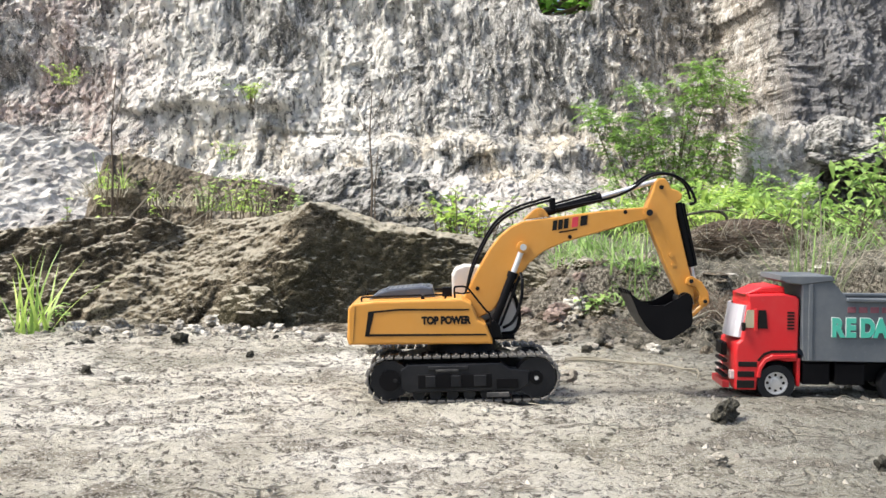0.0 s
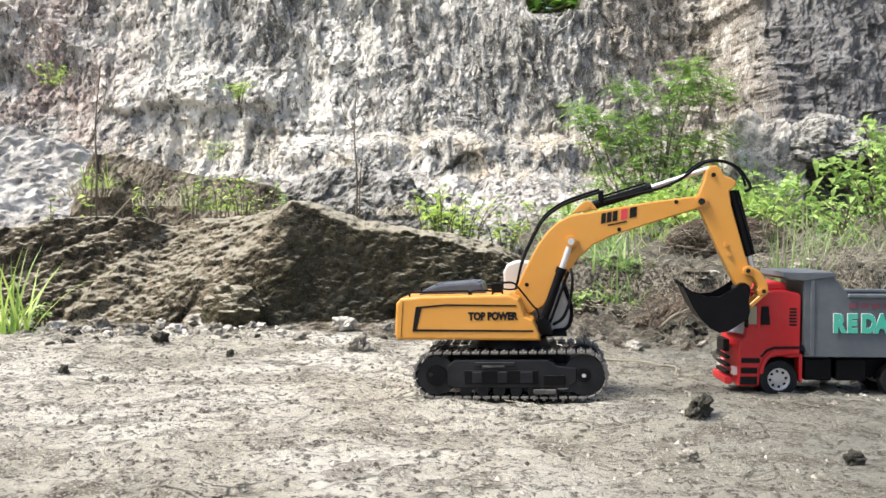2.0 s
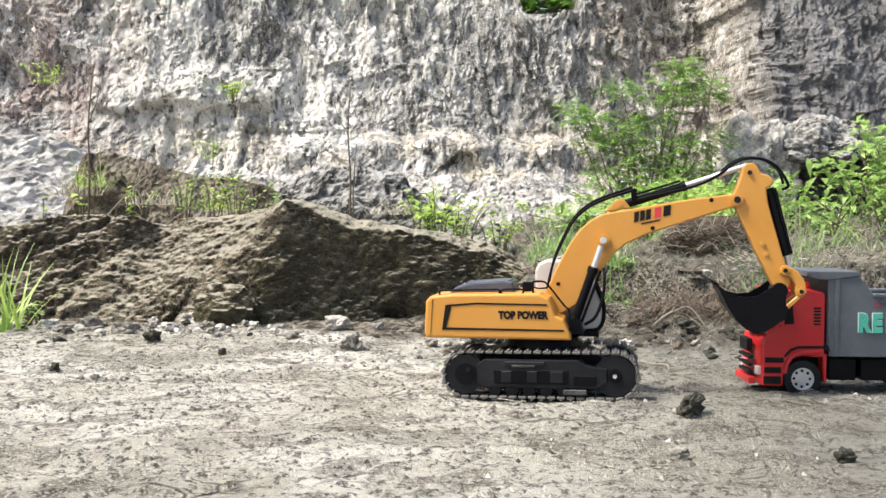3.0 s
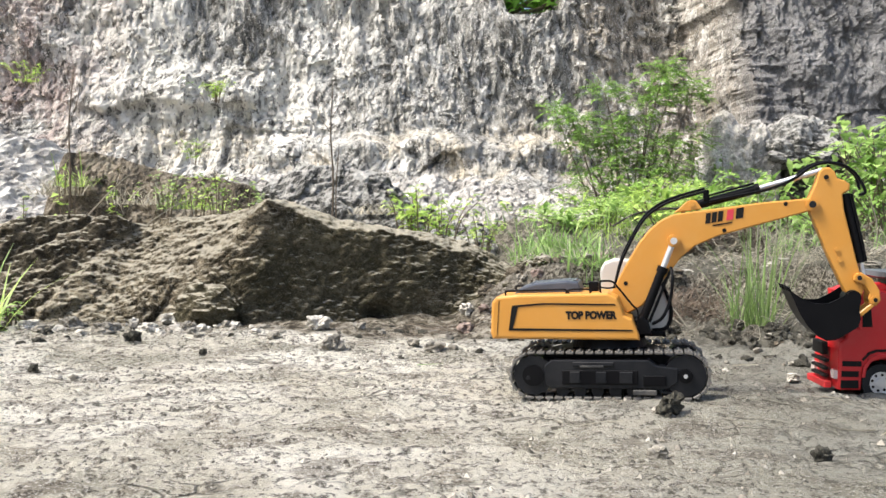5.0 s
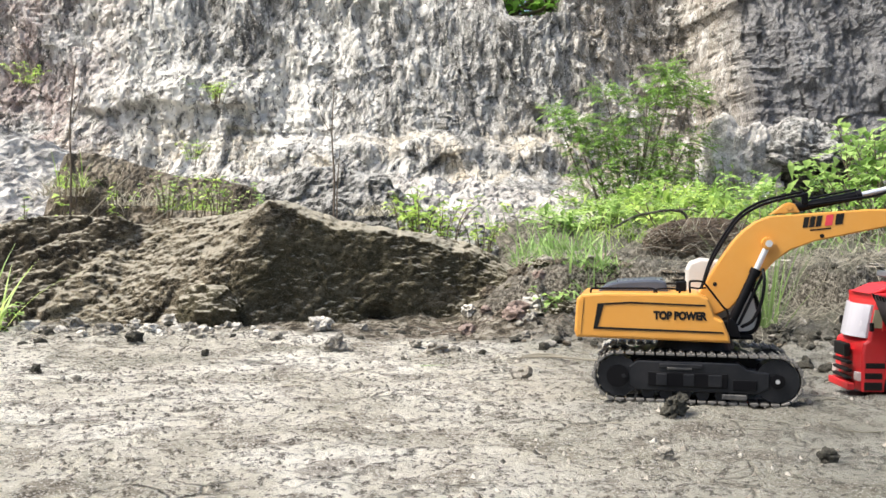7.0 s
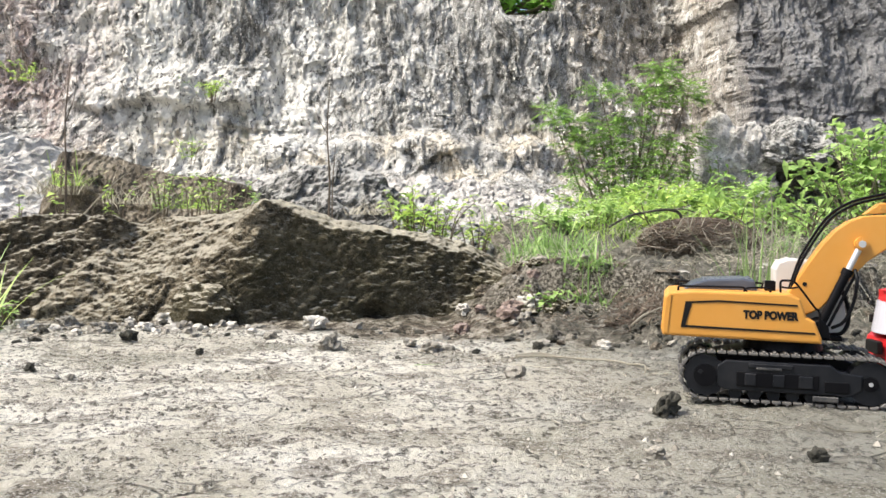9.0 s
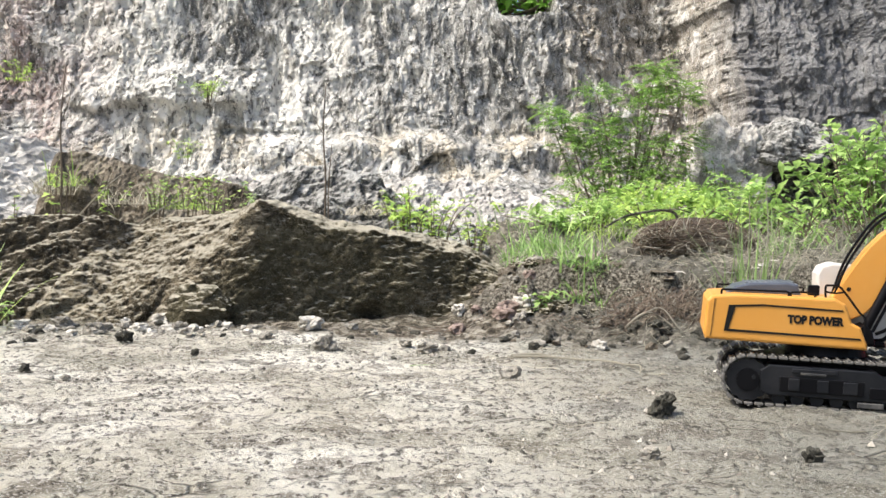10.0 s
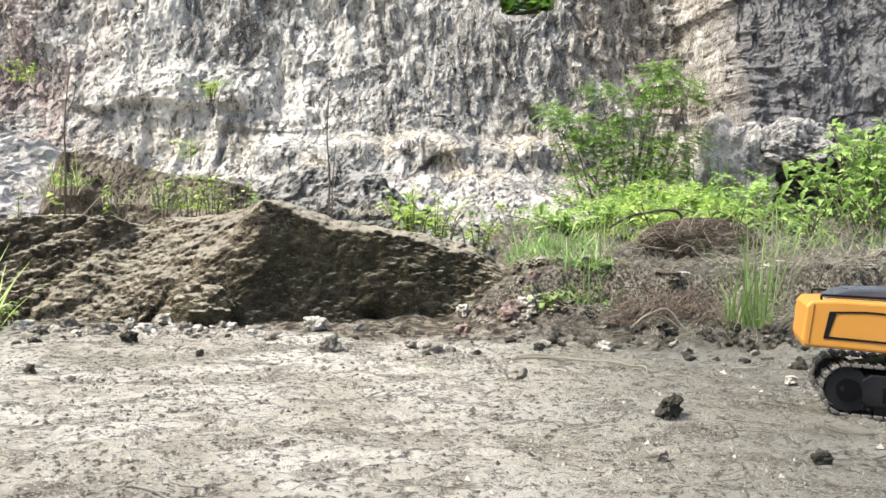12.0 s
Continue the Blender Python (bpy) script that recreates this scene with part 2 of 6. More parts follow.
M_DARKROCK = earth("dark lichen rock", (0.62, 0.61, 0.57), (0.17, 0.165, 0.15), (0.05, 0.05, 0.045), 4.5, 0.38, 0.62, 0.6, bump=0.9, bump_size=0.012)
add_lit_tops(M_DARKROCK, (0.60, 0.58, 0.53), 0.5, 0.9, 0.7, 22)
M_STONE = earth("grey stone", (0.42, 0.39, 0.335), (0.26, 0.24, 0.20), (0.10, 0.09, 0.072), 9.0, 0.34, 0.62, 0.5, bump=0.6, bump_size=0.002)
M_PALE = earth("pale limestone", (0.60, 0.57, 0.51), (0.42, 0.395, 0.34), (0.20, 0.18, 0.145), 9.0, 0.30, 0.56, 0.4, bump=0.5, bump_size=0.002)
M_BLACKSTONE = earth("dark clod", (0.22, 0.21, 0.16), (0.075, 0.07, 0.055), (0.03, 0.028, 0.022), 12.0, 0.38, 0.68, 0.5, bump=0.9, bump_size=0.003)
M_REDSTONE = earth("reddish clod", (0.40, 0.32, 0.27), (0.25, 0.185, 0.155), (0.10, 0.075, 0.062), 9.0, 0.34, 0.62, 0.5, bump=0.6, bump_size=0.002)
M_YELLOW = plastic("yellow plastic", (0.54, 0.245, 0.038), 0.38, 0.14, (0.62, 0.40, 0.14))
M_BLACK = plastic("black plastic", (0.003, 0.003, 0.004), 0.40, 0.02, (0.1, 0.09, 0.08), 0.12)
M_TRACK = plastic("dusty black rubber", (0.006, 0.0068, 0.009), 0.40, 0.06, (0.2, 0.19, 0.18), 0.25)
M_SHOE = plastic("scuffed track shoe", (0.025, 0.025, 0.026), 0.5, 0.4, (0.40, 0.37, 0.32))
M_RED = plastic("red plastic", (0.52, 0.012, 0.016), 0.36, 0.10, (0.45, 0.18, 0.15))
M_GREY = plastic("blue-grey plastic", (0.085, 0.098, 0.110), 0.45, 0.28, (0.24, 0.24, 0.235))
M_WHITE = plastic("off-white plastic", (0.52, 0.50, 0.46), 0.42, 0.25)
M_SCREEN = plastic("milky clear plastic", (0.46, 0.45, 0.49), 0.22, 0.15, (0.5, 0.48, 0.46), 0.6)
M_INK = plastic("black print", (0.008, 0.0075, 0.007), 0.6, 0.02, spec=0.15)
M_REDINK = plastic("red print", (0.55, 0.03, 0.05), 0.5, 0.05)
M_MAROON = plastic("faded maroon print", (0.16, 0.045, 0.06), 0.6, 0.3, (0.2, 0.2, 0.2))
M_GREENINK = plastic("green print", (0.05, 0.40, 0.29), 0.5, 0.1)
M_WHITEINK = plastic("white print", (0.72, 0.74, 0.72), 0.5, 0.1)
M_SILVER = plastic("brushed silver", (0.66, 0.66, 0.67), 0.3, 0.08)
M_SILVER.node_tree.nodes["Principled BSDF"].inputs["Metallic"].default_value = 0.7
M_LAMP = plastic("clear lamp plastic", (0.55, 0.45, 0.42), 0.15, 0.05, (0.5, 0.4, 0.4), 0.6)
M_BUSH = leafy("bright fine leaves", (0.26, 0.42, 0.09), (0.12, 0.22, 0.05))
M_FERN = leafy("light green leaves", (0.40, 0.55, 0.18), (0.16, 0.28, 0.07))
M_WEED = leafy("yellow-green leaves", (0.46, 0.60, 0.15), (0.19, 0.33, 0.07))
M_GRASS = leafy("grass blades", (0.30, 0.44, 0.14), (0.14, 0.25, 0.07))
M_SEDGE = leafy("grey-green grass blades", (0.27, 0.38, 0.13), (0.15, 0.22, 0.08))
M_STRAW = leafy("dry straw", (0.50, 0.465, 0.37), (0.22, 0.20, 0.155), 0.8)
M_TWIG = leafy("dead twigs", (0.25, 0.20, 0.15), (0.11, 0.085, 0.062), 0.85)
M_RUSTY = leafy("red-brown dead roots", (0.23, 0.18, 0.135), (0.10, 0.075, 0.058), 0.85)
M_FARTREE = leafy("distant foliage", (0.34, 0.62, 0.12), (0.18, 0.38, 0.06))


# ---------------------------------------------------------------- mesh helpers
def mesh_of(name, bm, material, smooth=False):
    me = bpy.data.meshes.new(name)
    bm.normal_update()
    bm.to_mesh(me)
    bm.free()
    me.materials.append(material)
    if smooth:
        me.polygons.foreach_set("use_smooth", [True] * len(me.polygons))
    return me


def part(name, bm, material, parent=None, label="", smooth=False):
    ob = new(name, mesh_of(name, bm, material, smooth))
    if parent is not None:
        ob.parent = parent
    if label:
        ob["label"] = label
    return ob


def thing(name, label, category, group="", m=None):
    e = new(name)
    e.empty_display_size = 0.02
    if m is not None:
        e.matrix_basis = m
    return tagged(e, label, category, group)


def box(x0, x1, y0, y1, z0, z1, bevel=0.0, seg=2):
    bm = bmesh.new()
    bmesh.ops.create_cube(bm, size=1.0)
    for v in bm.verts:
        v.co = Vector(((x0 + x1) / 2 + v.co.x * (x1 - x0), (y0 + y1) / 2 + v.co.y * (y1 - y0), (z0 + z1) / 2 + v.co.z * (z1 - z0)))
    if bevel:
        bmesh.ops.bevel(bm, geom=bm.edges[:], offset=bevel, segments=seg, affect="EDGES", profile=0.5)
    return bm


def slab(outline, y0, y1, bevel=0.0, seg=2, taper=None):
    """A prism: an outline in x and z, between y0 and y1."""
    bm = bmesh.new()
    a = [bm.verts.new((x, y0, z)) for x, z in outline]
    b = [bm.verts.new((x, y1, z)) for x, z in outline]
    n = len(outline)
    bm.faces.new(a)
    bm.faces.new(b[::-1])
    for i in range(n):
        j = (i + 1) % n
        bm.faces.new((a[j], a[i], b[i], b[j]))
    bmesh.ops.recalc_face_normals(bm, faces=bm.faces[:])
    if bevel:
        e = [q for q in bm.edges if abs(q.verts[0].co.y - q.verts[1].co.y) < 1e-9]
        bmesh.ops.bevel(bm, geom=e, offset=bevel, segments=seg, affect="EDGES", profile=0.5, clamp_overlap=True)
    return bm


def disc(x, y0, y1, z, r, n=28, bevel=0.0, r1=None):
    """A cylinder along y."""
    bm = bmesh.new()
    bmesh.ops.create_cone(bm, cap_ends=True, segments=n, radius1=r, radius2=r if r1 is None else r1, depth=abs(y1 - y0))
    bmesh.ops.rotate(bm, cent=(0, 0, 0), matrix=Matrix.Rotation(radians(90), 3, "X"), verts=bm.verts[:])
    bmesh.ops.translate(bm, vec=(x, (y0 + y1) / 2, z), verts=bm.verts[:])
    if bevel:
        e = [q for q in bm.edges if abs(q.verts[0].co.y - q.verts[1].co.y) < 1e-9]
        bmesh.ops.bevel(bm, geom=e, offset=bevel, segments=2, affect="EDGES")
    return bm


def ring(x, y0, y1, z, r, hole, n=28):
    bm = bmesh.new()
    rows = []
    for rr, yy in ((hole, y0), (r, y0), (r, y1), (hole, y1)):
        rows.append([bm.verts.new((x + rr * math.cos(2 * math.pi * i / n), yy, z + rr * math.sin(2 * math.pi * i / n))) for i in range(n)])
    for k in range(4):
        a, b = rows[k], rows[(k + 1) % 4]
        for i in range(n):
            j = (i + 1) % n
            bm.faces.new((a[i], a[j], b[j], b[i]))
    bmesh.ops.recalc_face_normals(bm, faces=bm.faces[:])
    return bm


def add_tube(bm, pts, r0, r1=None, n=6):
    """A round tube along points, tapering from r0 to r1."""
    r1 = r0 if r1 is None else r1
    pts = [Vector(p) for p in pts]
    rows = []
    side = Vector((0.31, 0.93, 0.17))
    for i, p in enumerate(pts):
        d = (pts[min(i + 1, len(pts) - 1)] - pts[max(i - 1, 0)]).normalized()
        u = d.cross(side)
        if u.length < 1e-4:
            u = d.cross(Vector((1, 0, 0)))
        u.normalize()
        w = d.cross(u)
        r = r0 + (r1 - r0) * i / max(1, len(pts) - 1)
        rows.append([bm.verts.new(p + r * (math.cos(2 * math.pi * k / n) * u + math.sin(2 * math.pi * k / n) * w)) for k in range(n)])
    for a, b in zip(rows, rows[1:]):
        for k in range(n):
            j = (k + 1) % n
            bm.faces.new((a[k], a[j], b[j], b[k]))
    bm.faces.new(rows[0][::-1])
    bm.faces.new(rows[-1])
    return bm


def tube(pts, r0, r1=None, n=6):
    return add_tube(bmesh.new(), pts, r0, r1, n)


def smooth_line(pts, k=6):
    """Points of a smooth curve through pts."""
    p = [Vector(q) for q in pts]
    p = [2 * p[0] - p[1]] + p + [2 * p[-1] - p[-2]]
    out = []
    for i in range(1, len(p) - 2):
        for j in range(k):
            t = j / k
            out.append(0.5 * (2 * p[i] + (p[i + 1] - p[i - 1]) * t + (2 * p[i - 1] - 5 * p[i] + 4 * p[i + 1] - p[i + 2]) * t * t + (3 * p[i] - p[i - 1] - 3 * p[i + 1] + p[i + 2]) * t ** 3))
    return out + [p[-2]]


def join(*bms):
    out = bmesh.new()
    for b in bms:
        me = bpy.data.meshes.new("tmp")
        b.to_mesh(me)
        b.free()
        out.from_mesh(me)
        bpy.data.meshes.remove(me)
    return out


def writing(name, text, size, m, material, parent, squeeze=1.0, label=""):
    cu = bpy.data.curves.new(name, "FONT")
    cu.body, cu.size, cu.extrude, cu.align_x, cu.align_y = text, size, 0.00012, "LEFT", "CENTER"
    cu.offset = size * 0.065
    tmp = new("tmp", cu)
    bpy.context.view_layer.update()
    me = bpy.data.meshes.new_from_object(tmp.evaluated_get(bpy.context.evaluated_depsgraph_get()))
    bpy.data.objects.remove(tmp)
    me.transform(m @ Matrix.Diagonal((squeeze, 1, 1, 1)))
    me.materials.clear()
    me.materials.append(material)
    ob = new(name, me)
    ob.parent = parent
    if label:
        ob["label"] = label
    return ob


def fbm(x, y, z, octaves=4, gain=0.55, lac=2.07):
    s, a = 0.0, 1.0
    for _ in range(octaves):
        s += a * noise.noise((x, y, z))
        x, y, z, a = x * lac + 3.1, y * lac + 1.7, z * lac + 5.3, a * gain
    return s


def ridged(x, y, z, octaves=4, gain=0.55):
    s, a = 0.0, 1.0
    for _ in range(octaves):
        s += a * (1 - 2 * abs(noise.noise((x, y, z))))
        x, y, z, a = x * 2.03 + 7.1, y * 2.03 + 2.9, z * 2.03 + 4.7, a * gain
    return s


def facet(x, y, z):
    """Broken rock: flat tilted pieces with sharp steps between them."""
    p = Vector((x, y, z))
    c = noise.voronoi(p)[1][0]
    k = math.sin(c.x * 127.1 + c.y * 311.7 + c.z * 74.7) * 43758.5453
    a = k - math.floor(k)
    k = math.sin(c.x * 269.5 + c.y * 183.3 + c.z * 246.1) * 43758.5453
    b = k - math.floor(k)
    d = p - c
    return (a - 0.5) * 1.1 + (b - 0.5) * 1.7 * d.x + (a * 7 % 1 - 0.5) * 1.7 * d.z + (b * 5 % 1 - 0.5) * d.y


def step(a, b, v):
    t = min(1.0, max(0.0, (v - a) / (b - a)))
    return t * t * (3 - 2 * t)


def lerp_table(table, x):
    if x <= table[0][0]:
        return table[0][1]
    for (a, p), (b, q) in zip(table, table[1:]):
        if x <= b:
            return p + (q - p) * (x - a) / (b - a)
    return table[-1][1]


def sheet(name, pts, nu, nv, material, smooth=False):
    """A grid mesh of nu by nv points, row after row."""
    me = bpy.data.meshes.new(name)
    faces = [(j * nu + i, j * nu + i + 1, (j + 1) * nu + i + 1, (j + 1) * nu + i) for j in range(nv - 1) for i in range(nu - 1)]
    me.from_pydata(pts, [], faces)
    me.materials.append(material)
    if smooth:
        me.polygons.foreach_set("use_smooth", [True] * len(me.polygons))
    return new(name, me)


# ---------------------------------------------------------------- ground
def ground_height(x, y):
    h = 0.0030 * fbm(x * 9, y * 14, 0.3, 3) + 0.0028 * fbm(x * 40, y * 60, 1.7, 3)
    h += 0.0012 * ridged(x * 22, y * 34, 5.5, 3, 0.6) - 0.0010 + 0.0006 * facet(x * 26, y * 34, 0.3) + 0.0012 * facet(x * 80, y * 100, 1.3)
    h += 0.0045 * step(0.02, 0.22, x) * step(0.42, 0.52, y) * step(0.640, 0.605, y)
    far = step(0.75, 1.0, y)
    h += far * 0.004 * fbm(x * 22, y * 22, 4.0, 3)
    # the bank and its terrace
    lip = 1.08 + 0.05 * fbm(x * 5, 0.0, 9.0, 3) - 0.16 * step(0.12, 0.34, x)
    on_right = step(-0.02, 0.12, x + 0.02 * fbm(0, y * 9, 2.2, 2))
    rise = step(lip - 0.10, lip + 0.14, y + 0.035 * fbm(x * 16, y * 16, 6.1, 4))
    lip2 = lip + 0.13 + 0.02 * fbm(x * 12, 0, 5.0, 3)
    ledge = step(lip2, lip2 + 0.010, y + 0.012 * fbm(x * 30, y * 30, 1.1, 3))
    crumb = 0.008 * facet(x * 24, y * 24, 0.7) + 0.009 * facet(x * 62, y * 62, 1.9) + 0.006 * ridged(x * 14, y * 14, 3.3, 4)
    on_right *= step(3.1, 2.3, y)
    h += on_right * (rise * 0.026 + ledge * (0.044 + 0.012 * step(0.3, 0.6, x))) + on_right * step(lip - 0.12, lip - 0.02, y) * crumb
    # the floor climbs towards the cliff
    h += 0.05 * step(1.25, 2.2, y) + 0.16 * step(2.0, 4.6, y)
    if y > 1.2:
        h += min(1, (y - 1.2) * 2) * 0.03 * fbm(x * 4, y * 4, 7.7, 4)
    return h


def spread(lo, hi, d, outer, k=1.28):
    a = list(np.arange(lo, hi, d))
    s, v = d, hi
    right = []
    while v < outer:
        right.append(v)
        s *= k
        v += s
    s, v = d, lo
    left = []
    while v > -outer:
        s *= k
        v -= s
        left.append(v)
    return left[::-1] + a + right + [outer]


def build_ground():
    xs = spread(-0.95, 1.0, 0.0048, 220)
    ys = spread(0.15, 1.5, 0.0046, 220, 1.09)
    pts = []
    for y in ys:
        for x in xs:
            near = -1.6 < x < 1.7 and -0.2 < y < 5
            pts.append((x, y, ground_height(x, y) if near else (0.21 if y >= 4.6 else 0.05 * step(1.25, 2.2, y) + 0.16 * step(2.0, 4.6, y))))
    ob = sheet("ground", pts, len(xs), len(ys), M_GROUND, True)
    tagged(ob, "dry pale limestone dirt ground with dark grit", "ground", kind="structure")


build_ground()


# ---------------------------------------------------------------- cliff
def cliff_y(x, z):
    d = 4.62 + 0.34 * z
    # recess to one side, with a buttress beyond
    edge = 0.50 + 0.10 * (0.8 - z) * (1 if z < 0.9 else 2.0) + 0.05 * fbm(0, z * 4, 8.8, 3)
    d += 0.34 * step(edge - 0.05, edge + 0.75, x)
    butt = 1.30 + 0.06 * fbm(2, z * 3, 5.1, 3)
    d -= 0.62 * step(butt - 0.12, butt + 0.05, x)
    # dark hollow on the red flank
    d += 0.12 * step(-1.95, -2.3, x) * step(0.5, 0.66, z) * step(1.1, 0.85, z)
    # cornice with a drip-hung hollow under it
    c = step(-2.1, -1.9, x) * step(-0.95, -1.15, x)
    top = 0.73 + 0.05 * fbm(x * 4, 0, 1.0, 3)
    d -= c * (0.6 + 0.5 * noise.noise((x * 3, 0, 0))) * (0.13 * step(top - 0.03, top + 0.02, z) * step(top + 0.28, top + 0.06, z))
    d -= c * 0.13 * step(top - 0.1, top - 0.5, z)
    d -= c * 0.07 * step(0.0, 0.5, noise.noise((x * 17, 0.3, z * 2.0))) * step(top + 0.02, top - 0.1, z)
    # low shelf in the middle
    m = step(-1.15, -0.95, x) * step(0.5, 0.3, x)
    d -= m * 0.16 * step(0.60, 0.50, z + 0.05 * fbm(x * 5, 0, 3.0, 3))
    d -= 0.5 * step(0.42, 0.1, z)
    # relief streaked down and a little askew: broad swells, broken steps, combs of fine flutes, thin level beds
    xs, zs = x + 0.22 * z, z - 0.1 * x
    w1, w2 = 0.3 * noise.noise((xs * 3, 0, zs * 3)), 0.3 * noise.noise((xs * 3, 7, zs * 3))
    d -= 0.07 * fbm(xs * 1.5, 0.5, zs * 1.3, 4)
    d -= 0.030 * ridged(xs * 4.2 + w1, 1.5, zs * 1.7 + w2, 5, 0.62)
    d -= 0.030 * facet(xs * 3.4 + w1, 0.4, zs * 1.7 + w2) + 0.020 * facet(xs * 9 + w2, 1.4, zs * 4.0 + w1)
    flutes = step(-0.15, 0.25, noise.noise((x * 1.9, 4.4, z * 2.6)))
    d -= (0.010 + 0.022 * flutes) * fbm(xs * 24 + 2 * w1, 2.5, zs * 5.5, 4, 0.62)
    beds = step(0.0, 0.3, noise.noise((x * 1.4 + 5, 1.4, z * 1.8)))
    d -= 0.016 * beds * ridged(x * 3, 6.5, z * 19 + 2 * w1, 3, 0.6)
    d -= 0.008 * fbm(x * 46, 3.5, z * 34, 2)
    return d


def cliff_top(x):
    return 2.3 + 0.25 * fbm(x * 0.9, 0, 6.6, 3) - 0.94 * step(0.40, 0.13, abs(x - 0.33 + 0.05 * fbm(x * 9, 0, 2.0, 2)))


def build_cliff():
    xs = list(np.arange(-2.75, 2.75, 0.0095))
    xs = [-40, -16, -8, -5.5, -4.2, -3.5, -3.1, -2.9] + xs + [2.9, 3.1, 3.5, 4.2, 5.5, 8, 16, 40]
    nz = 176
    rows = []
    tops = [cliff_top(x) for x in xs]
    for j in range(nz):
        f = j / (nz - 1)
        for x, tp in zip(xs, tops):
            # the part in view has the finer rows
            z = -0.05 + (min(tp, 1.45) + 0.05) * min(1, f / 0.93) + max(0, tp - 1.45) * step(0.93, 1.0, f)
            y = cliff_y(max(-3.2, min(3.2, x)), z)
            k = 0.016 * ridged(x * 8, y * 8, z * 4, 4, 0.62)
            k2 = 0.02 * facet(x * 6, y * 6, z * 4)
            rows.append((x + 0.02 * noise.noise((x * 7, 3, z * 7)) + 0.5 * k + k2, y - k - 0.5 * k2 - max(0, abs(x) - 3.2) * 0.9, z))
    for back in (0.5, 3.0, 15, 120):
        for x, tp in zip(xs, tops):
            rows.append((x, cliff_y(max(-3.2, min(3.2, x)), tp) - max(0, abs(x) - 3.2) * 0.9 * (1 if back < 50 else 0) + back, tp + 0.03 * back))
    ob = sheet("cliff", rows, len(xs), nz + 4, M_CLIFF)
    tagged(ob, "tall grey weathered quarry cliff with pale streaks", "cliff", kind="structure")


build_cliff()


# ---------------------------------------------------------------- banks and mounds
MOUND_CREST = [(-1.0, 0.11), (-0.76, 0.128), (-0.66, 0.138), (-0.585, 0.152), (-0.525, 0.146), (-0.49, 0.132), (-0.44, 0.146), (-0.36, 0.152), (-0.32, 0.166), (-0.283, 0.178), (-0.235, 0.164), (-0.187, 0.140), (-0.12, 0.134), (-0.05, 0.124), (0.0, 0.114), (0.03, 0.098), (0.06, 0.078), (0.10, 0.052), (0.16, 0.026), (0.25, 0.0)]
MOUND_BRINK = [(-1.0, 0.10), (-0.62, 0.03), (-0.50, 0.03), (-0.45, 0.045), (-0.40, 0.062), (-0.36, 0.082), (-0.325, 0.108), (-0.30, 0.142), (-0.275, 0.168), (-0.235, 0.154), (-0.187, 0.129), (-0.12, 0.124), (-0.05, 0.112), (0.0, 0.098), (0.06, 0.06), (0.16, 0.015), (0.25, -0.01)]
MOUND_FOOT = [(-1.0, 1.11), (-0.62, 1.13), (-0.48, 1.16), (-0.36, 1.135), (-0.29, 1.15), (-0.15, 1.21), (0.0, 1.265), (0.25, 1.30)]


def earth_mound():
    """A clay mound: a steep face up to a brink, a gentle slab above it, a slanting step beside the slab, and a back that falls away."""
    x0, x1, nx, nface, nback, foot = -1.0, 0.25, 520, 118, 26, -0.02
    pts = []
    for j in range(nface + nback):
        for i in range(nx):
            x = x0 + (x1 - x0) * i / (nx - 1)
            hz = lerp_table(MOUND_CREST, x) + 0.006 * fbm(x * 14, 1.0, 0.2, 3)
            zb = min(lerp_table(MOUND_BRINK, x) + 0.006 * fbm(x * 18, 5.0, 0.2, 3), hz - 0.003)
            deep = 0.045 + 0.095 * step(-0.26, -0.34, x)
            t = min(1.0, j / (nface - 1))
            z = foot + (hz - foot) * t
            slab_y = 0.028 * max(0.0, z) / max(0.02, zb) if z < zb else 0.028 + deep * (z - zb) / (hz - zb)
            block = step(-0.590, -0.612, x - 0.69 * z + 0.012 * fbm(x * 20, 3.0, z * 20, 3))
            y = lerp_table(MOUND_FOOT, x) + slab_y * (1 - block) + block * (0.085 * z / 0.14 + 0.045)
            if j >= nface:
                b = (j - nface + 1) / nback
                y += 0.30 * b
                z = hz - (hz - foot) * b ** 1.8
            # slanting cracks, hollows under the brink, crumbs
            u = x - 1.3 * z
            g = abs(noise.noise((u * 7 + 0.3 * fbm(x * 11, 2.0, z * 11, 3), 4.0, z * 5)))
            calm = 1 - 0.55 * step(-0.30, -0.24, x)
            d = -0.009 * step(0.12, 0.0, g) * (1 - step(-0.35, -0.30, x))
            d += 0.010 * fbm(x * 7 + z * 4, y * 7, z * 8 - x * 4, 3) + calm * 0.0045 * fbm(x * 22 - z * 9, y * 24, z * 30, 4, 0.6)
            d += calm * 0.0022 * ridged(x * 34 - z * 12, y * 34, z * 34, 4, 0.62) + 0.0036 * fbm(x * 95, y * 95, z * 95, 3, 0.75)
            d += calm * 0.0030 * facet(u * 22, y * 14, z * 26 + x * 9) + 0.0022 * facet(x * 80, y * 80, z * 80)
            d += 0.0006 * facet(x * 130, y * 130, z * 130)
            hole = step(0.030, 0.0, math.hypot(x + 0.118, (z - 0.012) * 1.6))
            d -= 0.035 * hole
            pts.append((x + 0.25 * d, y - d * 0.9, z + d * 0.4))
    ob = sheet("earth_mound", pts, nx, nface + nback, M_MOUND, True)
    tagged(ob, "brown mossy clay mound with slanting cracks, shaded flank and sunlit crest painted in", "mound")


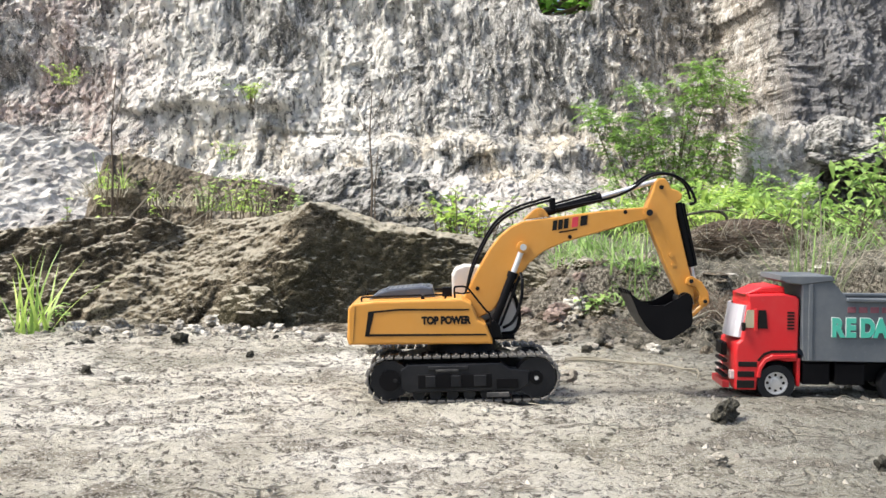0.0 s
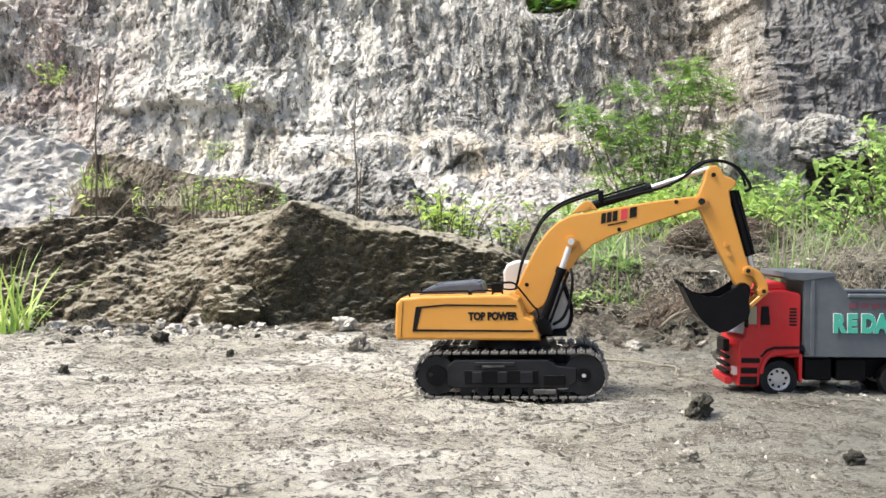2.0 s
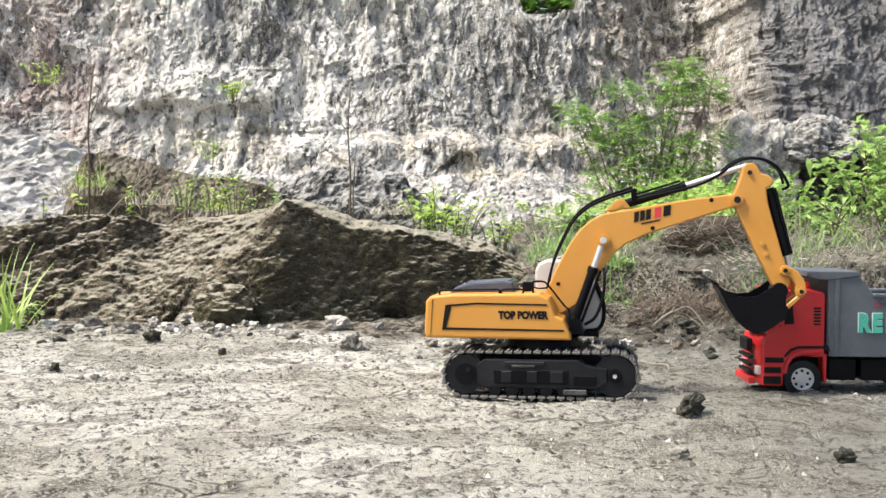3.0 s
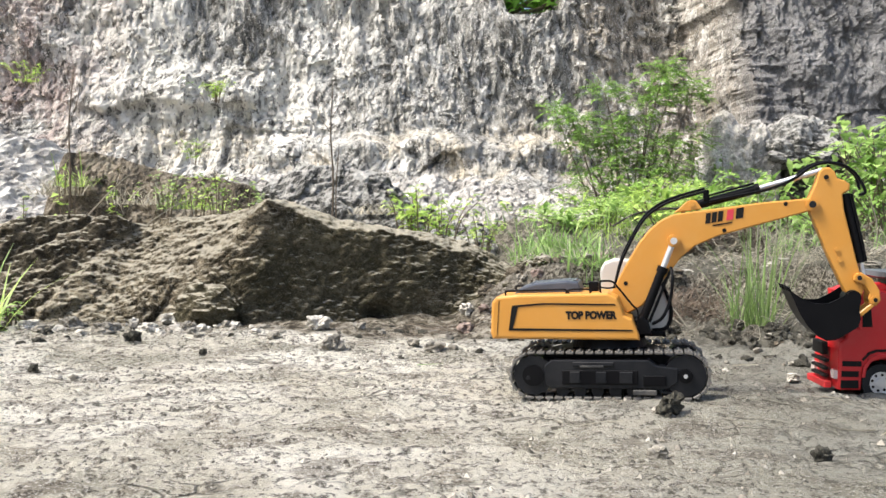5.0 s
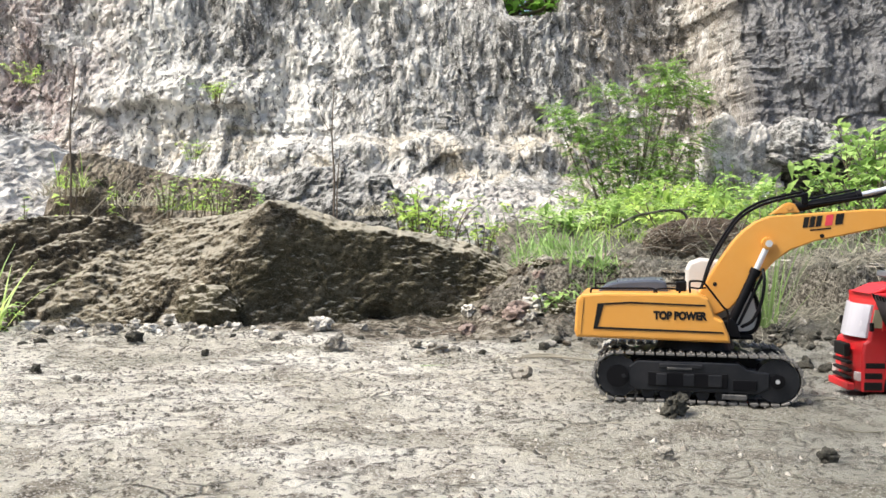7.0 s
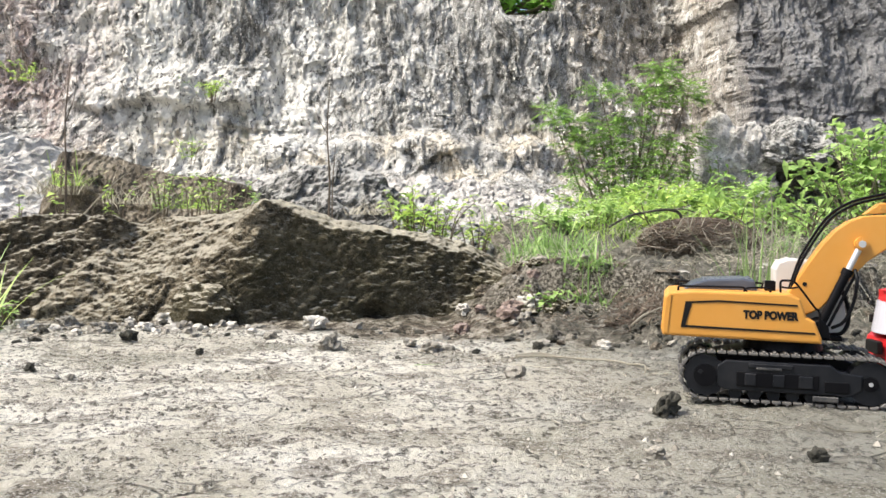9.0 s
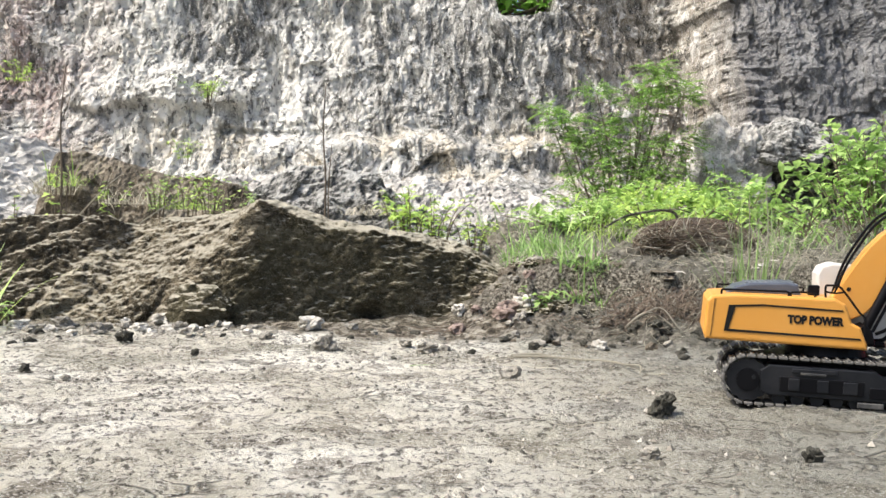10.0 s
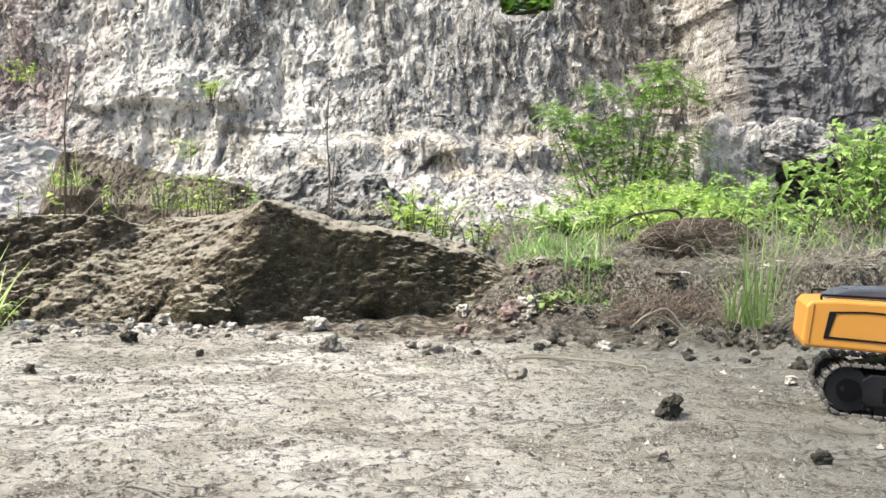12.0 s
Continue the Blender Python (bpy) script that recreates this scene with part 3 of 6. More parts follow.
def bank(name, label, crest, base_y, depth, material, x0, x1, nx, ns, rough, lean=0.0, foot=-0.02, seed=0.0, category="bank", shelf=0.35):
    """A steep-faced bank: crest is a table of x and height; the face rises from base_y, the back falls away over depth."""
    pts = []
    for j in range(ns):
        s = j / (ns - 1)
        for i in range(nx):
            x = x0 + (x1 - x0) * i / (nx - 1)
            hz = lerp_table(crest, x) + rough * 0.5 * fbm(x * 9, seed, 0.2, 3)
            ends = min(1.0, (x - x0) / (0.06 * (x1 - x0)), (x1 - x) / (0.06 * (x1 - x0)))
            ends = max(0.0, ends) ** 0.5
            if s < 0.55:
                t = s / 0.55
                y = base_y + depth * shelf * (t ** 1.5) + lean * t
                z = foot + (hz - foot) * (t ** 0.9)
            else:
                t = (s - 0.55) / 0.45
                y = base_y + depth * shelf + lean + depth * (1 - shelf) * t
                z = hz - (hz - foot) * t ** 2.2
            z = foot + (z - foot) * ends
            q = (x * 6 + z * 5, y * 6 + seed, z * 6 - x * 4)
            d = rough * (0.55 * fbm(q[0], q[1], q[2], 4) + 0.22 * ridged(x * 13 - z * 12, y * 9 + seed, (z + 0.3 * x) * 17, 5, 0.62))
            d += rough * (0.1 * ridged(x * 34, y * 34 + seed, z * 34, 4, 0.65) + 0.15 * fbm(x * 90, y * 90, z * 90, 2))
            d += rough * (0.30 * facet(x * 11 - z * 5, y * 9 + seed, (z + 0.4 * x) * 15) + 0.25 * facet(x * 30, y * 30 + seed, z * 36 + x * 12))
            pts.append((x + 0.3 * d, y - d * 0.9, z + d * 0.45 * ends))
    ob = sheet(name, pts, nx, ns, material)
    return tagged(ob, label, category)


earth_mound()
bank("earth_ledge", "brown earth ledge with hanging dry grass", [(-1.0, 0.10), (-0.96, 0.20), (-0.93, 0.285), (-0.89, 0.300), (-0.80, 0.285), (-0.72, 0.245), (-0.62, 0.230), (-0.52, 0.228), (-0.46, 0.19)], 1.98, 0.6, M_LEDGE, -1.0, -0.42, 220, 90, 0.022, seed=7.0, foot=0.0, shelf=0.14)
bank("rock_outcrop", "dark crumbling rock outcrop behind the mound", [(-0.50, 0.10), (-0.44, 0.22), (-0.38, 0.255), (-0.28, 0.258), (-0.2, 0.25), (-0.14, 0.2), (-0.05, 0.15), (0.05, 0.12)], 1.78, 0.5, M_DARKROCK, -0.53, 0.08, 170, 80, 0.03, seed=11.0, foot=0.0, category="rock")
bank("scree_slope", "grey dirt scree slope at the foot of the cliff", [(-2.6, 0.62), (-1.75, 0.47), (-1.5, 0.42), (-1.35, 0.34), (-1.2, 0.26), (-1.1, 0.2)], 2.3, 1.6, M_SLOPE, -2.7, -1.05, 180, 90, 0.045, seed=15.0, foot=0.0, shelf=0.5)
bank("cliff_foot", "pale broken rock at the foot of the cliff", [(-1.2, 0.30), (-0.9, 0.33), (-0.5, 0.30), (-0.2, 0.33), (0.1, 0.30), (0.4, 0.25), (0.7, 0.18)], 3.3, 1.4, M_SLOPE, -1.4, 0.8, 220, 70, 0.05, seed=21.0, foot=0.05, shelf=0.5)


def lump(name, label, m, size, material, seed, detail=4, rough=0.3, category="rock", group="", flat=0.0, blocky=0.0):
    """A rough stone resting on its underside; m places its foot."""
    bm = bmesh.new()
    bmesh.ops.create_icosphere(bm, subdivisions=detail, radius=1.0)
    for v in bm.verts:
        p = v.co.copy()
        k = 0.86 + rough * (fbm(p.x * 1.3 + seed, p.y * 1.3, p.z * 1.3, 3) + 0.25 * ridged(p.x * 2.7, p.y * 2.7 + seed, p.z * 2.7, 3) + 0.8 * facet(p.x * 1.6 + seed, p.y * 1.6, p.z * 1.6))
        if blocky:
            q = max(abs(p.x), abs(p.y), abs(p.z))
            k *= (1 + blocky * (1 / q - 1)) * 0.82
        v.co = Vector((p.x * size[0] * k, p.y * size[1] * k, (max(p.z, -0.75 + flat)) * size[2] * k))
    lo = min(v.co.z for v in bm.verts)
    for v in bm.verts:
        v.co.z -= lo
    ob = part(name, bm, material, smooth=False)
    ob.matrix_basis = m
    return tagged(ob, label, category, group)


def boulder(label, m, size, material, seed, hollow, group):
    """A large weathered rock; hollow undercuts the side that faces the open ground."""
    bm = bmesh.new()
    bmesh.ops.create_icosphere(bm, subdivisions=6, radius=1.0)
    for v in bm.verts:
        p = v.co.copy()
        k = 0.9 + 0.25 * fbm(p.x * 1.3 + seed, p.y * 1.3, p.z * 1.3, 3) + 0.07 * facet(p.x * 2.4 + seed, p.y * 2.4, p.z * 4.0) + 0.035 * facet(p.x * 6, p.y * 6 + seed, p.z * 8) + 0.03 * ridged(p.x * 14, p.y * 14, p.z * 14, 3)
        y = p.y * size[1] * k
        if y < 0:
            y *= 1 - hollow * step(0.30, 0.12, p.z + 0.15 * fbm(p.x * 3, seed, 0, 2)) * step(0.92, 0.7, abs(p.x))
        v.co = Vector((p.x * size[0] * k, y, max(p.z, -0.7) * size[2] * k))
    lo = min(v.co.z for v in bm.verts)
    for v in bm.verts:
        v.co.z -= lo
    ob = part("boulder", bm, material)
    ob.matrix_basis = m
    return tagged(ob, label, "boulder", group)


boulder("large dark boulder, undercut below a pale top", pose(1.12, 3.2, 0.13), (0.235, 0.24, 0.205), M_DARKROCK, 3.3, 1.5, "boulders by the recess")
boulder("rounded grey-green boulder beside the bush", pose(0.905, 3.15, 0.13), (0.15, 0.15, 0.215), M_SLOPE, 9.3, 0.0, "boulders by the recess")
lump("clay_lump", "rounded brown clay lump against the mound", pose(-0.345, 1.135, -0.006), (0.047, 0.04, 0.036), M_MOUND, 8.1, 5, 0.15)


# ---------------------------------------------------------------- toy excavator (x forward, the camera's side is -y)
HW = 0.043                     # half the width over the tracks
R_TR = 0.0182                  # outer radius of the track's round ends
X_SPR, X_IDL, Z_AXLE = -0.0585, 0.0575, 0.0192


def track_point(s):
    """Place and slope of the track's belt at the way s along it."""
    L = X_IDL - X_SPR
    arc = math.pi * R_TR
    s %= 2 * (L + arc)
    if s < L:
        sag = 0.0
        return X_SPR + s, Z_AXLE + R_TR - sag, 0.0
    s -= L
    if s < arc:
        a = s / R_TR
        return X_IDL + R_TR * math.sin(a), Z_AXLE + R_TR * math.cos(a), -a
    s -= arc
    if s < L:
        return X_IDL - s, Z_AXLE - R_TR, -math.pi
    s -= L
    a = s / R_TR
    return X_SPR - R_TR * math.sin(a), Z_AXLE - R_TR * math.cos(a), -math.pi - a


TRACK_LOOP = 2 * (X_IDL - X_SPR) + 2 * math.pi * R_TR
SHOES = 46


def shoe_pose(s, y):
    x, z, a = track_point(s)
    return Matrix.Translation((x, y, z)) @ Matrix.Rotation(-a, 4, "Y")


def shoe_mesh():
    w = 0.0105
    plate = box(-0.0031, 0.0031, -w, w, -0.0016, 0.0004, 0.0004, 1)
    bar = box(-0.0009, 0.0009, -w, w, 0.0003, 0.0016, 0.0003, 1)
    return join(plate, bar)


def build_excavator():
    ex = thing("toy_excavator", "yellow and black plastic toy excavator on dusty tracks", "toy excavator")
    shoes, wheels = [], []
    me = mesh_of("track_shoe", shoe_mesh(), M_SHOE)
    for side in (-1, 1):
        yc = side * (HW - 0.0112)
        name = "track_frame"
        fr = slab([(-0.05, 0.012), (-0.05, 0.027), (-0.044, 0.0315), (0.030, 0.0315), (0.036, 0.027), (0.052, 0.025), (0.052, 0.014), (0.044, 0.009), (-0.044, 0.009)], yc - side * 0.006, yc + side * 0.0098, 0.001)
        tf = part(name, fr, M_TRACK, ex)
        o = yc + side * 0.0098
        part("frame_panel", box(-0.036, 0.022, min(o, o + side * 0.0012), max(o, o + side * 0.0012), 0.0125, 0.0235, 0.0005, 1), M_BLACK, tf)
        part("frame_panel", box(0.026, 0.043, min(o, o + side * 0.0012), max(o, o + side * 0.0012), 0.0115, 0.0195, 0.0005, 1), M_BLACK, tf)
        part("frame_step", box(-0.022, -0.004, min(o, o + side * 0.0016), max(o, o + side * 0.0016), 0.0255, 0.0275, 0.0004, 1), M_SHOE, tf)
        for x0, x1, z0, z1 in ((-0.030, -0.022, 0.0135, 0.0225), (-0.010, -0.002, 0.0135, 0.0225), (0.008, 0.018, 0.0135, 0.0225)):
            part("panel_rib", box(x0, x1, min(o, o + side * 0.0020), max(o, o + side * 0.0020), z0, z1, 0.0005, 1), M_TRACK, tf)
        part("skid_plate", box(0.018, 0.036, min(o, o + side * 0.0018), max(o, o + side * 0.0018), 0.0045, 0.0085, 0.0006, 1), M_SHOE, tf, "dust-grey skid plate")
        part("top_guide", box(-0.028, 0.004, min(o, o + side * 0.0014), max(o, o + side * 0.0014), 0.0265, 0.0300, 0.0006, 1), M_TRACK, tf)
        for k in range(6):
            x = -0.036 + k * 0.0135
            part("track_roller", disc(x, yc - 0.006, yc + 0.006, 0.0066, 0.0048, 16, 0.0006), M_TRACK, tf)
        for nm, x in (("drive_sprocket", X_SPR), ("idler_wheel", X_IDL)):
            wheel = new(nm)
            wheel.parent = ex
            wheel.location = (x, yc, Z_AXLE)
            teeth = bmesh.new()
            bmesh.ops.create_cone(teeth, cap_ends=True, segments=36, radius1=0.0158, radius2=0.0158, depth=0.017)
            for v in teeth.verts:
                k = round((math.atan2(v.co.y, v.co.x) / (2 * math.pi)) * 36) % 3
                if nm == "drive_sprocket" and k == 0:
                    v.co.x *= 0.93
                    v.co.y *= 0.93
            bmesh.ops.rotate(teeth, cent=(0, 0, 0), matrix=Matrix.Rotation(radians(90), 3, "X"), verts=teeth.verts[:])
            part("wheel_body", teeth, M_TRACK, wheel)
            yo = side * 0.0088
            part("hub", disc(0, min(yo, yo + side * 0.0018), max(yo, yo + side * 0.0018), 0, 0.0085 if nm == "drive_sprocket" else 0.0055, 20, 0.0005), M_BLACK, wheel)
            yo = side * 0.0107
            part("axle_bolt", disc(0.0045 if nm == "drive_sprocket" else 0, min(yo, yo + side * 0.001), max(yo, yo + side * 0.001), 0, 0.0016, 10), M_SILVER if nm == "idler_wheel" else M_TRACK, wheel)
            wheels.append((wheel, Vector((x, yc, Z_AXLE))))
        for k in range(SHOES):
            sh = new("track_shoe", me)
            sh.parent = ex
            s = k * TRACK_LOOP / SHOES
            sh.matrix_basis = shoe_pose(s, yc)
            shoes.append((sh, s, yc))
    # chassis between the tracks and the slewing ring
    part("chassis", slab([(-0.055, 0.016), (-0.058, 0.032), (-0.03, 0.0385), (0.03, 0.0385), (0.052, 0.03), (0.05, 0.016)], -0.021, 0.021, 0.002), M_BLACK, ex)
    bm = bmesh.new()
    bmesh.ops.create_cone(bm, cap_ends=True, segments=40, radius1=0.030, radius2=0.028, depth=0.0065)
    bmesh.ops.translate(bm, vec=(0, 0, 0.0418), verts=bm.verts[:])
    part("slewing_ring", bm, M_BLACK, ex)
    # upper structure
    yb = 0.0385
    body = part("body", slab([(-0.0905, 0.0475), (-0.092, 0.052), (-0.0905, 0.0765), (-0.087, 0.0805), (-0.070, 0.0822), (0.000, 0.0828), (0.0075, 0.079), (0.0125, 0.0655), (0.0185, 0.0625), (0.0235, 0.0505), (0.0238, 0.0462)], -yb, yb, 0.0022, 3), M_YELLOW, ex)
    part("deck", slab([(0.016, 0.0445), (0.016, 0.0490), (0.044, 0.0485), (0.045, 0.0445)], 0.004, yb, 0.001), M_BLACK, ex)
    for side in (-1, 1):
        y0 = side * yb
        a, b = (y0 - 0.00045, y0 + 0.0006) if side < 0 else (y0 - 0.0006, y0 + 0.00045)
        seg = [[(-0.0775, 0.0542), (-0.0740, 0.0560), (-0.0697, 0.0727), (-0.0745, 0.0738)],
               [(-0.0745, 0.0738), (-0.0697, 0.0727), (-0.050, 0.0743), (0.0060, 0.0733), (0.0055, 0.0745), (-0.050, 0.0757)],
               [(-0.0775, 0.0542), (0.0190, 0.0532), (0.0185, 0.0545), (-0.0762, 0.0560)]]
        for q in seg:
            part("stripe", slab(q, a, b), M_INK, body, "black printed stripe")
        part("panel_seam", slab([(-0.0870, 0.0500), (-0.0868, 0.0500), (-0.0845, 0.0780), (-0.0848, 0.0780)], a, b), M_INK, body)
    writing("lettering", "TOP POWER", 0.0080, pose(-0.0322, -yb - 0.0003, 0.0656, 90, 0, 0), M_INK, body, 0.84, "black printed lettering")
    # black engine cover with slots, rails and posts on the roof
    hood = part("engine_cover", slab([(-0.0755, 0.0815), (-0.069, 0.0868), (-0.058, 0.0900), (-0.032, 0.0918), (-0.0235, 0.0905), (-0.0210, 0.0815)], -0.018, 0.026, 0.0016), M_HOOD, ex, "black slotted engine cover")
    for k in range(9):
        x = -0.0615 + k * 0.0042
        part("vent_slot", box(x, x + 0.0022, -0.0120, 0.0200, 0.0885 + k * 0.00022, 0.0902 + k * 0.00022, 0.0002, 1), M_GREY, hood)
    for y in (-0.0335, 0.0335):
        part("roof_rail", join(tube(smooth_line([(-0.0800, y, 0.0815), (-0.0795, y, 0.0845), (-0.074, y, 0.0850), (-0.040, y, 0.0856), (-0.0325, y, 0.0853), (-0.032, y, 0.0820)], 4), 0.00085), tube(smooth_line([(-0.0300, y, 0.0820), (-0.0295, y, 0.0854), (-0.014, y, 0.0856), (-0.0135, y, 0.0825)], 4), 0.0008)), M_BLACK, ex, "black hand rail")
    part("exhaust", disc(-0.0105, -0.002, 0.003, 0.086, 0.0034, 14), M_BLACK, ex)
    part("exhaust_cap", box(-0.0155, -0.0075, -0.014, -0.008, 0.0822, 0.0905, 0.0008), M_BLACK, ex)
    part("front_rail", join(tube(smooth_line([(-0.0055, -0.030, 0.082), (-0.0058, -0.030, 0.0905), (-0.003, -0.030, 0.0918), (0.0035, -0.030, 0.0912), (0.0085, -0.030, 0.0860), (0.0185, -0.030, 0.0730), (0.0225, -0.030, 0.0680), (0.0228, -0.030, 0.0500)], 5), 0.00085), tube(smooth_line([(-0.0055, -0.0300, 0.0870), (0.000, -0.030, 0.0862), (0.0065, -0.030, 0.0870)], 4), 0.0007)), M_BLACK, ex, "black bent hand rail")
    # cab on the far side
    cab = part("cab", slab([(-0.006, 0.0500), (-0.007, 0.0985), (-0.004, 0.1045), (0.004, 0.1075), (0.024, 0.1060), (0.036, 0.0960), (0.0445, 0.0800), (0.0480, 0.0620), (0.0465, 0.0510), (0.040, 0.0485)], 0.008, 0.0365, 0.0022, 3), M_WHITE, ex, "off-white operator cab with dark window frames")
    for y in (0.0072, 0.0362):
        part("cab_window", slab([(0.012, 0.0790), (0.012, 0.0960), (0.025, 0.0965), (0.034, 0.0910), (0.0395, 0.0790)], y, y + 0.0011), M_SCREEN, cab)
        part("cab_door_frame", tube(smooth_line([(0.043, y + 0.0005, 0.0860), (0.0485, y + 0.0005, 0.0700), (0.0485, y + 0.0005, 0.0580), (0.044, y + 0.0005, 0.0505), (0.034, y + 0.0005, 0.0490)], 5), 0.0016), M_BLACK, cab, "black curved door frame")
    # boom with everything that hangs on it; its foot pin is the part's own origin
    fx, fz = BOOM_FOOT
    boom_line = [(0.0035, 0.0700), (0.0015, 0.0800), (0.0132, 0.1025), (0.0240, 0.1207), (0.0325, 0.1313), (0.0412, 0.1386), (0.0515, 0.1434), (0.0800, 0.1468), (0.1200, 0.1515), (0.1540, 0.1540), (0.1595, 0.1530), (0.1615, 0.1490), (0.1590, 0.1450), (0.1540, 0.1440), (0.1200, 0.1350), (0.0850, 0.1255), (0.0680, 0.1180), (0.0570, 0.1090), (0.0470, 0.0960), (0.0340, 0.0800), (0.0260, 0.0700), (0.0140, 0.0640)]
    boom = part("boom", slab([(x - fx, z - fz) for x, z in boom_line], -0.0078, 0.0078, 0.0012, 2), M_YELLOW, ex, "yellow bent boom")
    boom.location = (fx, 0, fz)

    def on(name, bm, mat, label=""):
        bmesh.ops.translate(bm, vec=(-fx, 0, -fz), verts=bm.verts[:])
        return part(name, bm, mat, boom, label)

    on("boom_bracket", slab([(0.052, 0.1445), (0.0620, 0.1535), (0.0655, 0.1545), (0.0690, 0.1535), (0.0735, 0.1470)], -0.0070, 0.0070, 0.0008), M_YELLOW)
    on("bracket_pin", disc(0.0653, -0.0080, 0.0080, 0.1508, 0.0022, 14), M_YELLOW)
    on("elbow_pin", disc(0.1555, -0.0100, 0.0100, 0.1492, 0.0050, 22, 0.0008), M_YELLOW)
    on("elbow_bolt", disc(0.1555, -0.0106, 0.0106, 0.1492, 0.0027, 14), M_TRACK)
    on("cylinder_pin", disc(0.0510, -0.0150, 0.0150, 0.1222, 0.0050, 20, 0.0008), M_YELLOW)
    on("cylinder_bolt", disc(0.0510, -0.0156, 0.0156, 0.1222, 0.0027, 14), M_SILVER)
    for x, z in ((0.0135, 0.0885), (0.090, 0.1300), (0.1360, 0.1500)):
        on("screw_hole", disc(x, -0.0081, 0.0081, z, 0.0017, 12), M_INK)
    for a0, a1, mt in ((0.0755, 0.0895, M_INK), (0.0915, 0.0975, M_REDINK), (0.0985, 0.1050, M_INK)):
        n = max(1, round((a1 - a0) / 0.0047))
        for k in range(n):
            u0 = a0 + (a1 - a0) * k / n
            u1 = u0 + (a1 - a0) / n - 0.0009
            z0, z1 = 0.1353 + (u0 - 0.0755) * 0.155, 0.1353 + (u1 - 0.0755) * 0.155
            on("badge", slab([(u0, z0), (u1, z1), (u1 + 0.0008, z1 + 0.0082), (u0 + 0.0008, z0 + 0.0082)], -0.00815, -0.0075), mt, "plain printed badge")
    on("badge_line", slab([(0.0810, 0.1333), (0.0960, 0.1357), (0.0961, 0.1368), (0.0811, 0.1344)], -0.00815, -0.0075), M_INK)
    # stick
    on("stick", slab([(0.1515, 0.1500), (0.1585, 0.1660), (0.1610, 0.1745), (0.1640, 0.1775), (0.1690, 0.1775), (0.1725, 0.1740), (0.1745, 0.1690), (0.1800, 0.1670), (0.1835, 0.1640), (0.1830, 0.1600), (0.1780, 0.1565), (0.1790, 0.1450), (0.1880, 0.1050), (0.1935, 0.0850), (0.1920, 0.0790), (0.1870, 0.0755), (0.1815, 0.0770), (0.1785, 0.0840), (0.1680, 0.1080), (0.1560, 0.1390)], -0.0066, 0.0066, 0.0012, 2), M_YELLOW, "yellow tapered stick")
    for x, z in ((0.1660, 0.1700), (0.1735, 0.1140), (0.1755, 0.1060)):
        on("stick_boss", disc(x, -0.0080, 0.0080, z, 0.0018, 12), M_INK if z > 0.15 else M_YELLOW)
    # stick cylinder above the boom
    on("stick_cylinder", tube([(0.0690, 0, 0.1502), (0.1170, 0, 0.1625)], 0.0036, n=16), M_BLACK, "black stick cylinder")
    on("cylinder_collar", tube([(0.1140, 0, 0.1617), (0.1175, 0, 0.1627)], 0.0042, n=16), M_BLACK)
    on("stick_rod", tube([(0.1165, 0, 0.1624), (0.1640, 0, 0.1757)], 0.0021, n=12), M_SILVER, "silver piston rod")
    on("cylinder_rail", tube([(0.0760, -0.003, 0.1570), (0.1130, -0.003, 0.1665)], 0.0009), M_BLACK)
    on("rail_clamp", box(0.0745, 0.0790, -0.004, 0.004, 0.1535, 0.1625, 0.0006, 1), M_BLACK)
    # bucket cylinder behind the stick, its curved yellow link and the bucket
    on("bucket_cylinder", tube([(0.1805, 0, 0.1570), (0.1920, 0, 0.1040)], 0.0040, n=16), M_BLACK, "black bucket cylinder")
    on("cylinder_guard", tube([(0.1850, -0.0030, 0.1570), (0.1955, -0.0030, 0.1050)], 0.0010), M_BLACK)
    on("bucket_rod", tube([(0.1918, 0, 0.1045), (0.1935, 0, 0.0945)], 0.0020, n=12), M_SILVER)
    for y in (-0.0085, 0.0085):
        on("bucket_link", slab([(0.1850, 0.0905), (0.1865, 0.0955), (0.1905, 0.0965), (0.1985, 0.0915), (0.2035, 0.0830), (0.2045, 0.0750), (0.2010, 0.0710), (0.1965, 0.0725), (0.1955, 0.0765), (0.1965, 0.0805), (0.1930, 0.0870), (0.1885, 0.0885)], y - 0.0015, y + 0.0015, 0.0006, 1), M_YELLOW, "curved yellow link")
        on("bucket_strut", slab([(0.1995, 0.0705), (0.2020, 0.0760), (0.1940, 0.0700), (0.1890, 0.0655), (0.1905, 0.0625)], y - 0.0012, y + 0.0012, 0.0005, 1), M_YELLOW)
    for x, z, r in ((0.1890, 0.0925, 0.0036), (0.2003, 0.0757, 0.0033)):
        on("link_pin", disc(x, -0.0115, 0.0115, z, r, 18, 0.0006), M_YELLOW)
        on("link_bolt", disc(x, -0.0119, 0.0119, z, r * 0.5, 12), M_TRACK)
    inner = [(0.1285, 0.0825), (0.1375, 0.0768), (0.1480, 0.0738), (0.1600, 0.0740), (0.1720, 0.0790), (0.1800, 0.0835)]
    outer = [(0.1245, 0.0850), (0.1295, 0.0760), (0.1345, 0.0660), (0.1415, 0.0565), (0.1500, 0.0490), (0.1580, 0.0455), (0.1660, 0.0462), (0.1760, 0.0510), (0.1855, 0.0560), (0.1875, 0.0620), (0.1865, 0.0700), (0.1880, 0.0760), (0.1835, 0.0835)]
    inner = [(0.185 - (0.185 - x) * 0.82, z) for x, z in inner]
    outer = [(0.185 - (0.185 - x) * 0.82, z) for x, z in outer]
    side_shape = outer + inner[::-1]
    for y in (-0.0235, 0.0220):
        on("bucket_side", slab(side_shape, y, y + 0.0015), M_BLACK, "black bucket side plate")
    shell = [(x, z) for x, z in outer[:-2]]
